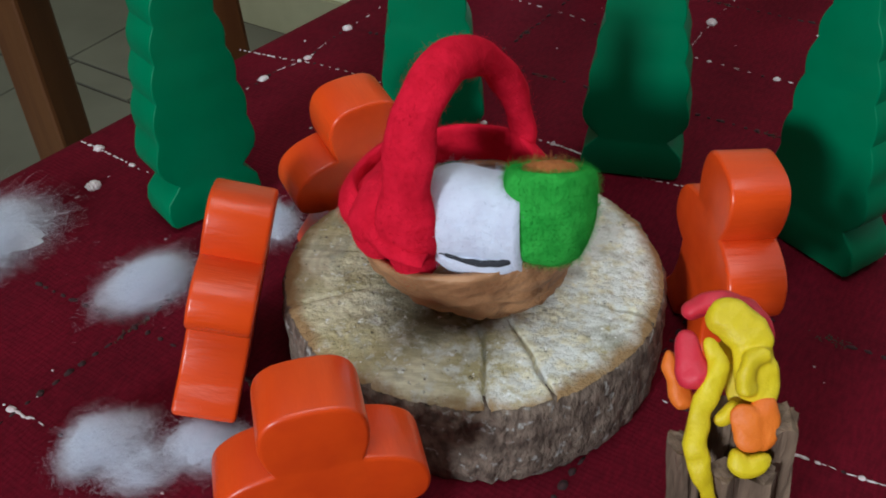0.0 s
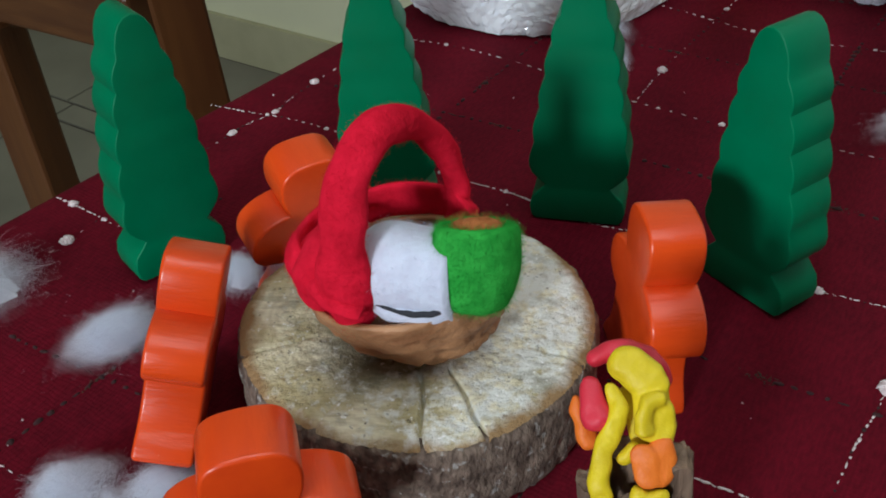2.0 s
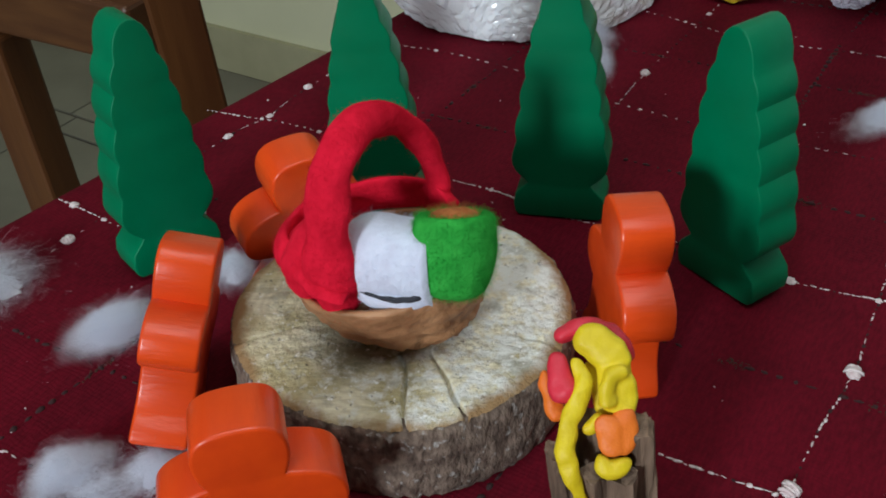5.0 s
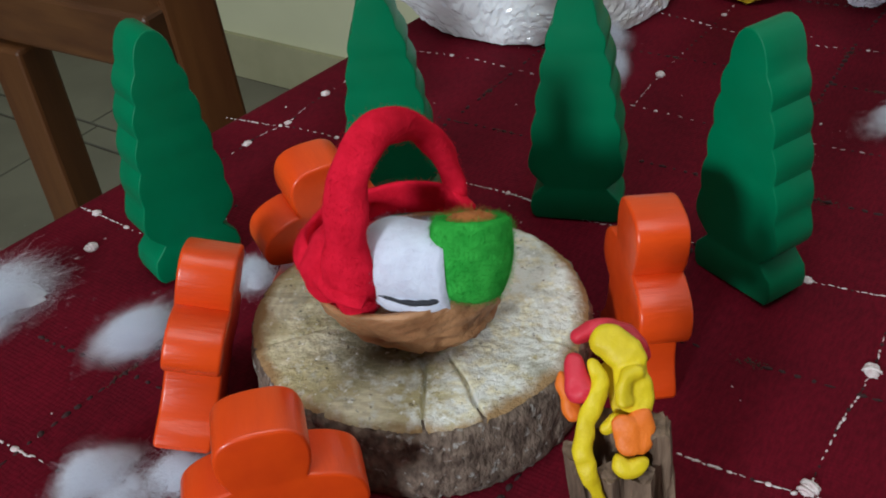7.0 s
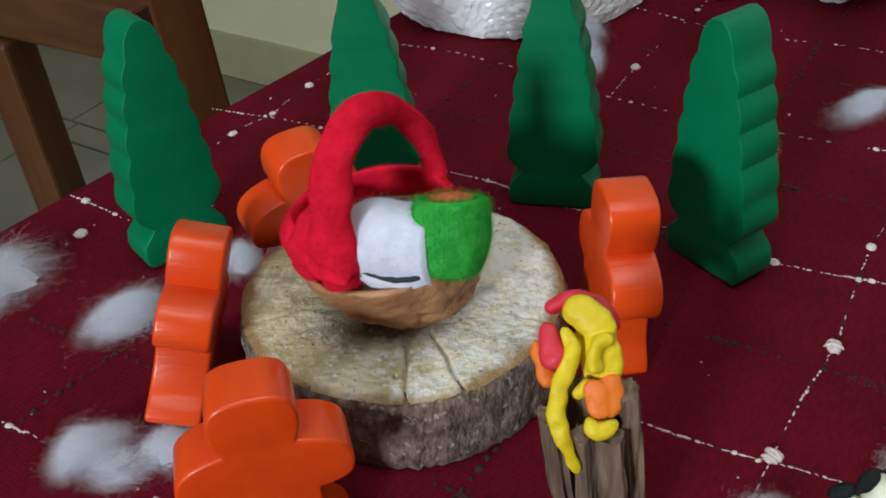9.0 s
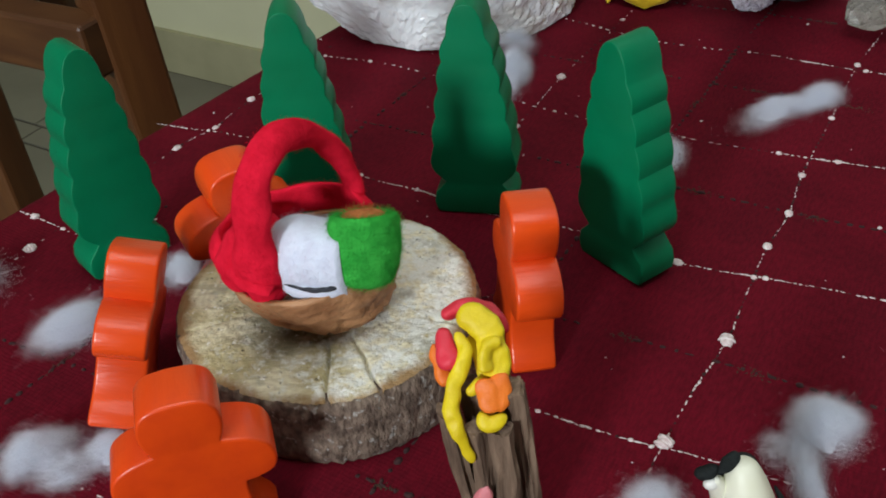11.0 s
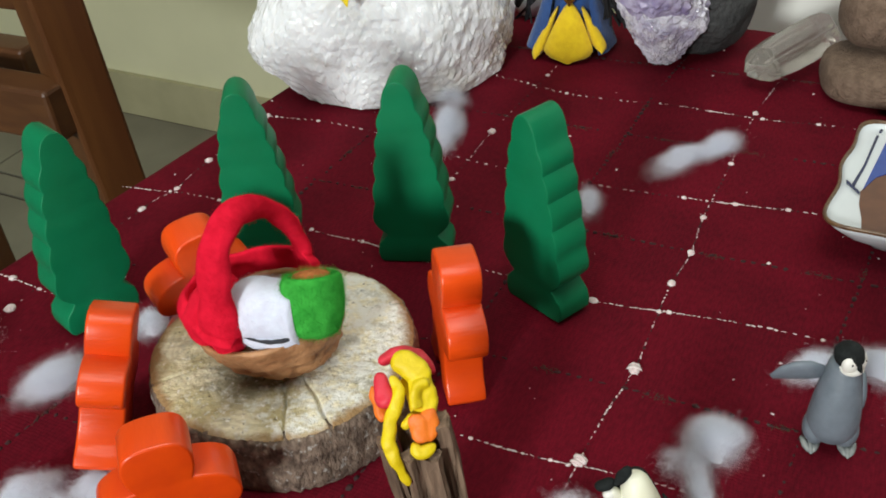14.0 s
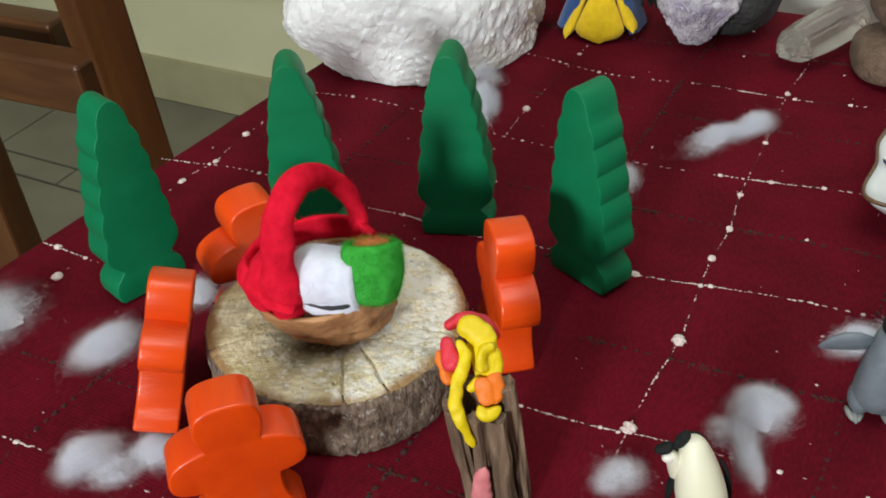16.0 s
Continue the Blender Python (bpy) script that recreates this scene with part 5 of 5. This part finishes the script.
AM = Vector((0.2087, 0.4210, 0))
geode = thing("amethyst_geode", pose(AM.x, AM.y, 0, 0, 0, -10) @ Matrix.Scale(0.93, 4), "amethyst geode with dark rind and pale purple crystals", "geode")
bm = bmesh.new()
lump(bm, scaled(0.016, 0.010, 0.036, 0.030, 0.028, 0.044), 0.006, 40, 3, 4)
for v in bm.verts:
    v.co.z = max(v.co.z, 0.0008)
part("rind", bm, DARK_ROCK, geode, "rough dark grey rind")
bm = bmesh.new()
faceted(bm, scaled(-0.006, -0.010, 0.030, 0.027, 0.025, 0.034), 7, 0.0045, 0.0013, 0.007, 45, 4)
for v in bm.verts:
    k = 0.50 + 0.75 * min(1.0, v.co.z / 0.055)
    v.co.x, v.co.y = -0.006 + (v.co.x + 0.006) * k, -0.014 + (v.co.y + 0.014) * k
part("quartz_band", bm, PALE_AMETHYST, geode, "milky quartz band", smooth=False)
bm = bmesh.new()
faceted(bm, scaled(-0.010, -0.0190, 0.051, 0.022, 0.0225, 0.019), 6, 0.0070, 0.0022, 0.003, 60, 9)
part("purple_crystal", bm, AMETHYST, geode, "pale purple crystal faces", smooth=False)

bm = bmesh.new()
prof = [(-0.035, 0.007), (-0.030, 0.0120), (-0.012, 0.0140), (0.014, 0.0140), (0.027, 0.0120), (0.034, 0.005)]
ring = []
for x, r in prof:
    ring.append([bm.verts.new(Vector((x + 0.003 * math.sin(k * 2.2), r * math.cos(k * math.pi / 3 + 0.3) * (1 + 0.1 * math.sin(k * 5)), r * 0.9 * math.sin(k * math.pi / 3 + 0.3) + 0.0135))) for k in range(6)])
for r0, r1 in zip(ring, ring[1:]):
    for k in range(6):
        bm.faces.new((r0[k], r0[(k + 1) % 6], r1[(k + 1) % 6], r1[k]))
bm.faces.new(ring[0][::-1])
bm.faces.new(ring[-1])
bmesh.ops.recalc_face_normals(bm, faces=bm.faces[:])
bmesh.ops.bevel(bm, geom=bm.edges[:], offset=0.0016, segments=2, affect="EDGES")
qp = part("quartz_point", bm, CLEAR_QUARTZ, smooth=False)
qp.matrix_world = pose(0.2640, 0.3936, 0, 0, -1, 38) @ Matrix.Scale(0.918, 4)
tagged(qp, "cloudy clear quartz crystal lying on its side", "crystal")

st = bmesh.new()
lump(st, scaled(0, 0, 0.0105, 0.050, 0.031, 0.0112), 0.003, 30, 6, 5, 0.55)
for v in st.verts:
    v.co.z = max(v.co.z, 0.0006)
flat = part("flat_stone", st, STONE)
flat.matrix_world = pose(0.3137, 0.3595, 0, 0, 0, -19.5) @ Matrix.Scale(0.907, 4)
tagged(flat, "flat brown sandstone slab lying on the cloth", "stone")
st = bmesh.new()
lump(st, scaled(0, 0, 0, 0.025, 0.023, 0.020), 0.003, 45, 7, 5, 0.85)
rnd = part("round_stone", st, STONE)
rnd.matrix_world = pose(0.3002, 0.3776, 0.0349) @ Matrix.Scale(0.909, 4)
tagged(rnd, "rounded brown stone sitting on the flat stone", "stone")


# ---- felt doll: plain shapes in one mesh ----
def build_doll():
    bm = bmesh.new()
    n = 32

    def lathe(prof, sy, idx, a0=0.0, a1=2 * math.pi, off=(0, 0), wave=0.0):
        ring = []
        m = n if a1 - a0 > 6.2 else n + 1
        for r, z in prof:
            ring.append([bm.verts.new((off[0] + (r + wave * math.sin(6 * an) * (1 - z / 0.06)) * math.cos(an), off[1] + r * sy * math.sin(an), z)) for an in (a0 + (a1 - a0) * j / n for j in range(m))])
        for r0, r1 in zip(ring, ring[1:]):
            for j in range(m if m == n else m - 1):
                f = bm.faces.new((r0[j], r0[(j + 1) % m], r1[(j + 1) % m], r1[j]))
                f.material_index = idx

    # cloak, open at the front
    lathe([(0.0255, 0.004), (0.0235, 0.010), (0.0185, 0.024), (0.0140, 0.040), (0.0105, 0.055), (0.0085, 0.062)], 0.85, 0, math.radians(-50), math.radians(230), wave=0.0012)
    # inner dress
    lathe([(0.0150, 0.0008), (0.0145, 0.010), (0.0115, 0.028), (0.0085, 0.045), (0.0075, 0.060), (0.0055, 0.064), (0.0005, 0.066)], 0.8, 0)
    # head ball
    r = blob(bm, scaled(0, 0, 0.072, 0.010, 0.010, 0.010), 3)
    for f in {f for v in r for f in v.link_faces}:
        f.material_index = 4
    # yellow petals of the skirt
    for cx, w, tilt, top, bot in ((0.0, 0.0140, 0.0, 0.032, 0.0012), (-0.0195, 0.0036, -0.35, 0.030, 0.0012), (0.0190, 0.0042, 0.4, 0.030, 0.006)):
        front, back = [], []
        for i in range(17):
            t = i / 16
            half = w * (0.08 + 0.92 * min(1, t / 0.78) ** 0.75) * (1 if t < 0.78 else math.sqrt(max(0.02, 1 - ((t - 0.78) / 0.225) ** 2)))
            z = top + (bot - top) * t
            y = -0.0135 - 0.0100 * t ** 1.2 + abs(cx) * (0.05 + 0.20 * t)
            sh = cx * (0.35 + 0.65 * t)
            front.append([bm.verts.new((sh + half * u, y + 0.0030 * u * u, z)) for u in (-1, -0.5, 0, 0.5, 1)])
            back.append([bm.verts.new((sh + half * u, y + 0.0013 + 0.0030 * u * u, z)) for u in (-1, -0.5, 0, 0.5, 1)])
        for grid, flip in ((front, False), (back, True)):
            for r0, r1 in zip(grid, grid[1:]):
                for j in range(4):
                    q = (r0[j], r1[j], r1[j + 1], r0[j + 1])
                    bm.faces.new(q[::-1] if flip else q).material_index = 1
        for j in (0, 4):
            for i in range(16):
                bm.faces.new((front[i][j], front[i + 1][j], back[i + 1][j], back[i][j])).material_index = 1
    # gold lozenge on the chest
    c = Vector((0, -0.0150, 0.040))
    q = [bm.verts.new(c + Vector(v)) for v in ((0, 0.001, 0.0085), (0.0065, 0.001, 0), (0, 0.001, -0.0085), (-0.0065, 0.001, 0))]
    tip = bm.verts.new(c + Vector((0, -0.002, 0)))
    for i in range(4):
        bm.faces.new((q[i], tip, q[(i + 1) % 4])).material_index = 2
    # black yarn tufts at both sides
    rng = random.Random(4)
    for sx in (-1, 1):
        for k in range(26 if sx < 0 else 80):
            x0 = sx * rng.uniform(0.012, 0.020)
            z0 = rng.uniform(0.038, 0.062)
            pts = [(x0, rng.uniform(-0.004, 0.004), z0), (x0 + sx * rng.uniform(0.003, 0.010), rng.uniform(-0.008, 0.002), z0 - rng.uniform(0.002, 0.010)), (x0 + sx * rng.uniform(0.006, 0.020), rng.uniform(-0.010, 0.002), z0 - rng.uniform(0.010, 0.026))]
            before = set(bm.faces)
            tube(bm, pts, [0.0011, 0.0011, 0.0007], 6)
            for f in set(bm.faces) - before:
                f.material_index = 3
    bmesh.ops.recalc_face_normals(bm, faces=bm.faces[:])
    ob = part("felt_doll", bm, [BLUE_FELT, YELLOW_FELT, GOLD_FOIL, BLACK_YARN, WHITE_FELT])
    ob.matrix_world = pose(0.1563, 0.4379, 0, 0, 0, -14) @ Matrix.Scale(0.943, 4)
    return tagged(ob, "blue-cloaked felt doll with yellow petal skirt and gold lozenge", "felt doll")


build_doll()

# pale oval pebble behind the doll
st = bmesh.new()
lump(st, scaled(0, 0, 0.013, 0.011, 0.009, 0.0135), 0.0006, 60, 2, 3)
egg = part("white_pebble", st, PORCELAIN)
egg.matrix_world = pose(0.1382, 0.4870, 0) @ Matrix.Scale(0.942, 4)
tagged(egg, "smooth white oval pebble beside the crystals", "pebble")

# yellow star leaning on the quartz
pts = []
for k in range(10):
    a, r = math.radians(90 + 36 * k + 40), 0.0155 if k % 2 == 0 else 0.0072
    pts.append((r * math.cos(a), r * math.sin(a)))
star = part("paper_star", slab(pts, 0.0012, 0.0002, 1), STAR_YELLOW, smooth=False)
star.matrix_world = pose(0.0412, 0.3714, 0.0772, -18, 0, 14)
tagged(star, "yellow card star resting against the quartz cluster", "star")

# little straw shelter on the stones
hut = thing("straw_shelter", pose(0.3091, 0.3476, 0.0195, 0, 0, -20) @ Matrix.Scale(0.91, 4), "tiny gold straw shelter standing on the stones", "straw shelter")
bm = bmesh.new()
tube(bm, [(0.017 * math.cos(math.radians(a)), 0, 0.034 * math.sin(math.radians(a))) for a in range(180, -1, -12)], [0.0026] * 16, 8, (1, 0.8), Vector((0, 1, 0)))
part("arch", bm, GOLD, hut)
for k in range(5):
    bm = bmesh.new()
    x = -0.012 + 0.006 * k
    tube(bm, [(x, -0.003, 0.0), (x + 0.0005, -0.002, 0.008), (x, -0.001, 0.016 + 0.002 * (k % 2))], [0.0013, 0.0012, 0.0009], 6)
    part("straw", bm, GOLD, hut)
# dark blob that puts the hollow's shade behind the straws
bm = bmesh.new()
blob(bm, scaled(0, 0.006, 0.014, 0.015, 0.006, 0.017), 3, 0.001, 150)
part("hollow_shade", bm, DARK_ROCK, hut, "dark blob standing in for the shaded hollow")

# ---- plate ----
PLATE = pose(0.2790, 0.2489, 0, 0, 0, -30) @ Matrix.Scale(0.935, 4)
plate = thing("plate", PLATE, "square white porcelain dish painted blue and brown", "plate")
n = 128
HALF, RIM_H = 0.0453, 0.020


def plate_r(an):
    c, q = abs(math.cos(an)), abs(math.sin(an))
    return HALF / (c ** 9 + q ** 9) ** (1 / 9) * (1 + 0.022 * math.cos(an * 8 + 0.6))


def plate_ring(bm, f, z):
    return [bm.verts.new((plate_r(2 * math.pi * j / n) * f * math.cos(2 * math.pi * j / n), plate_r(2 * math.pi * j / n) * f * math.sin(2 * math.pi * j / n), z)) for j in range(n)]


def loft(bm, rings):
    for r0, r1 in zip(rings, rings[1:]):
        for j in range(len(r0)):
            k = (j + 1) % len(r0)
            bm.faces.new((r0[j], r0[k], r1[k], r1[j]))


bm = bmesh.new()
rings = [plate_ring(bm, f, z) for f, z in ((0.60, 0.0006), (0.64, 0.0030), (0.80, 0.0085), (0.93, 0.0150), (0.995, RIM_H - 0.0006), (0.985, RIM_H), (0.970, RIM_H - 0.0006), (0.955, 0.0184), (0.930, 0.0176), (0.90, 0.0174))]
loft(bm, rings)
bm.faces.new(rings[0][::-1])
bm.faces.new(rings[-1])
part("dish", bm, PORCELAIN, plate)
bm = bmesh.new()
rings = [plate_ring(bm, f, z) for f, z in ((0.996, RIM_H - 0.0012), (1.005, RIM_H - 0.0002), (1.0, RIM_H + 0.0006), (0.984, RIM_H + 0.0006), (0.974, RIM_H - 0.0002), (0.968, 0.0190))]
loft(bm, rings)
part("rim", bm, RIM_GLAZE, plate, "brown-gold rim line")


def painted(name, mat, pts, z=0.0089, label="painted glaze patch"):
    bm = bmesh.new()
    lo = [bm.verts.new((x, y, z - 0.0003)) for x, y in pts]
    hi = [bm.verts.new((x, y, z + 0.0003)) for x, y in pts]
    bm.faces.new(hi)
    for i in range(len(pts)):
        bm.faces.new((lo[i], lo[(i + 1) % len(pts)], hi[(i + 1) % len(pts)], hi[i]))
    bmesh.ops.recalc_face_normals(bm, faces=bm.faces[:])
    return part(name, bm, mat, plate, label, smooth=False)


painted("brown_ground", BROWN_GLAZE, [(-0.0300, -0.0405), (0.0405, -0.0405), (0.0405, 0.0135), (-0.0143, 0.0138), (-0.0240, 0.0090), (-0.0330, 0.0040), (-0.0330, -0.0030), (-0.0351, -0.0132), (-0.0340, -0.0227), (-0.0315, -0.0320)], 0.0175, "brown painted ground")
painted("blue_patch", BLUE_GLAZE, [(-0.0345, -0.0120), (-0.0310, 0.0000), (-0.0230, 0.0095), (-0.0170, 0.0125), (-0.0185, 0.0415), (-0.0312, 0.0415), (-0.0322, 0.0250)], 0.0179, "blue painted sky band")
painted("blue_patch", BLUE_GLAZE, [(-0.0140, 0.0140), (0.0405, 0.0140), (0.0405, 0.0415), (-0.0150, 0.0415)], 0.0179, "blue painted sky band")
painted("green_patch", LEAF_GLAZE, [(-0.0166, 0.0131), (-0.006, 0.0135), (-0.008, 0.023), (-0.0148, 0.0265), (-0.0176, 0.0190)], 0.0183, "green painted leaf")
painted("navy_line", INK, [(-0.0393, -0.0098), (-0.0379, -0.0100), (-0.0364, 0.0080), (-0.0355, 0.0354), (-0.0366, 0.0354), (-0.0374, 0.0080)], 0.0179, "navy painted line")
painted("navy_line", INK, [(-0.0360, 0.0390), (-0.0350, 0.0388), (-0.0346, 0.0415), (-0.0358, 0.0415)], 0.0179, "navy painted line")
painted("navy_line", INK, [(-0.0420, -0.0072), (-0.0414, -0.0090), (-0.0353, -0.0158), (-0.0349, -0.0150), (-0.0408, -0.0080)], 0.0183, "navy painted line")

# ---- chair beside the table ----
chair = thing("wooden_chair", pose(-0.1406, 0.4557, FLOOR_Z), "brown varnished wooden armchair drawn up beside the table", "chair")
TOP = -FLOOR_Z - 0.006


def timber(name, a, b, w, d, bevel=0.0025):
    """A squared timber from a to b (its top edge's middle for level ones)."""
    a, b = Vector(a), Vector(b)
    q = (b - a).to_track_quat("Y", "Z").to_matrix().to_4x4()
    return part(name, bevelled_box((-w / 2, 0, -d), (w / 2, (b - a).length, 0), bevel, 2, Matrix.Translation(a) @ q), ARM_WOOD, chair, smooth=False)


timber("arm", (0.0, 0.0, TOP), (-0.42, 0.20, TOP), 0.022, 0.034)
part("back_post", bevelled_box((-0.0155, -0.015, -TOP), (0.0155, 0.015, 0.40), 0.0025, 2, pose(0.0030, 0.0225, TOP, 0, -2.2, 41)), CHAIR_WOOD, chair, smooth=False)
part("front_post", bevelled_box((-0.015, -0.012, 0.0), (0.015, 0.012, TOP - 0.036), 0.0025, 2, pose(-0.115, 0.050, 0, 0, 0, -25)), CHAIR_WOOD, chair, smooth=False)
timber("back_rail", (-0.044, 0.082, 0.736), (-0.31, 0.210, 0.736), 0.022, 0.034)
timber("back_rail", (-0.030, 0.092, 0.850), (-0.31, 0.225, 0.850), 0.018, 0.095)
timber("seat_rail", (0.0, 0.02, 0.42), (-0.40, 0.20, 0.42), 0.022, 0.05)


# ---- dark threads and lint in the cloth ----
def through_cloth(m_or_n, off):
    d, nrm = (Vector((0.515, 0.857, 0)), Vector((0.857, -0.515, 0))) if m_or_n == "n" else (Vector((0.901, -0.434, 0)), Vector((0.434, 0.901, 0)))
    mid = {"n": 0.28, "m": 0.02}[m_or_n]
    out = []
    for k in range(-4, 9):
        q = nrm * off + d * (mid + k * 0.055 - 0.08)
        q += nrm * noise.noise(Vector((off * 50, k, 0))) * 0.003
        ins = Vector((q.x - TABLE.x, q.y - TABLE.y, 0))
        b = -(ins.x * 0.434 + ins.y * 0.901) / 0.986
        a = (ins + Vector((0.57, 0.82, 0)) * b).dot(ALONG)
        if 0.004 < a < SIZE_A - 0.01 and 0.004 < b < SIZE_B - 0.01:
            out.append((q.x, q.y))
    return out


for off in (-0.145, -0.031, 0.087, 0.20):
    pts = through_cloth("n", off)
    stitched("dark_thread", pts, [], DARK_THREAD, int(off * 1000) + 300, 0.0008, 0.0018, fill=0.92)
    stitched("green_slub", pts, lie(pts, 0.047, 0.0034, int(off * 1000) + 400), GREEN_KNOT, int(off * 1000) + 400, 0.0003, 0.003, fill=0.05, frayed=True)
for off in (0.138, 0.217, 0.299, 0.380, 0.455):
    pts = through_cloth("m", off)
    stitched("dark_thread", pts, [], DARK_THREAD, int(off * 1000) + 500, 0.0008, 0.0018, fill=0.92)
    stitched("green_slub", pts, lie(pts, 0.036, 0.0036, int(off * 1000) + 600), GREEN_KNOT, int(off * 1000) + 600, 0.0003, 0.003, fill=0.05, frayed=True)
rng = random.Random(77)
bm = bmesh.new()
for k in range(110):
    x, y = rng.uniform(-0.11, 0.30), rng.uniform(0.10, 0.45)
    if (Vector((x, y, 0)) - LOG).length < 0.046 or x < -0.16 + (y - 0.18) * 0.64:
        continue
    r = 0.00016 + 0.00055 * rng.random() ** 3
    blob(bm, scaled(x, y, 0.0004, r * 1.6, r, r * 0.6, 0, 0, rng.uniform(0, 180)), 1, r * 0.4, 2000, k)
bmesh.ops.transform(bm, matrix=CLOTH_INV, verts=bm.verts[:])
part("lint", bm, WHITE_THREAD, cloth, kind="stuff")

# ---- floor tiles ----
floor = bpy.data.objects["floor"]
GAP = 0.006
rows = [(0.997, 1.050), (1.057, WALL_Y - 0.014)]
y = 0.990
while y > -2.3:
    rows.append((y - 0.40, y))
    y -= 0.406
for y0, y1 in rows:
    x = -3.19
    while x < 3.1:
        w = 0.40 if y1 - y0 > 0.2 else 0.20
        if x + w < 3.19 and -2.7 < x < 1.3 and y1 > -0.8:
            bm = bmesh.new()
            box(bm, (x, y0, FLOOR_Z - 0.008), (x + w, y1, FLOOR_Z), ROOM)
            part("tile", bm, TILE, floor, smooth=False)
        x += w + GAP
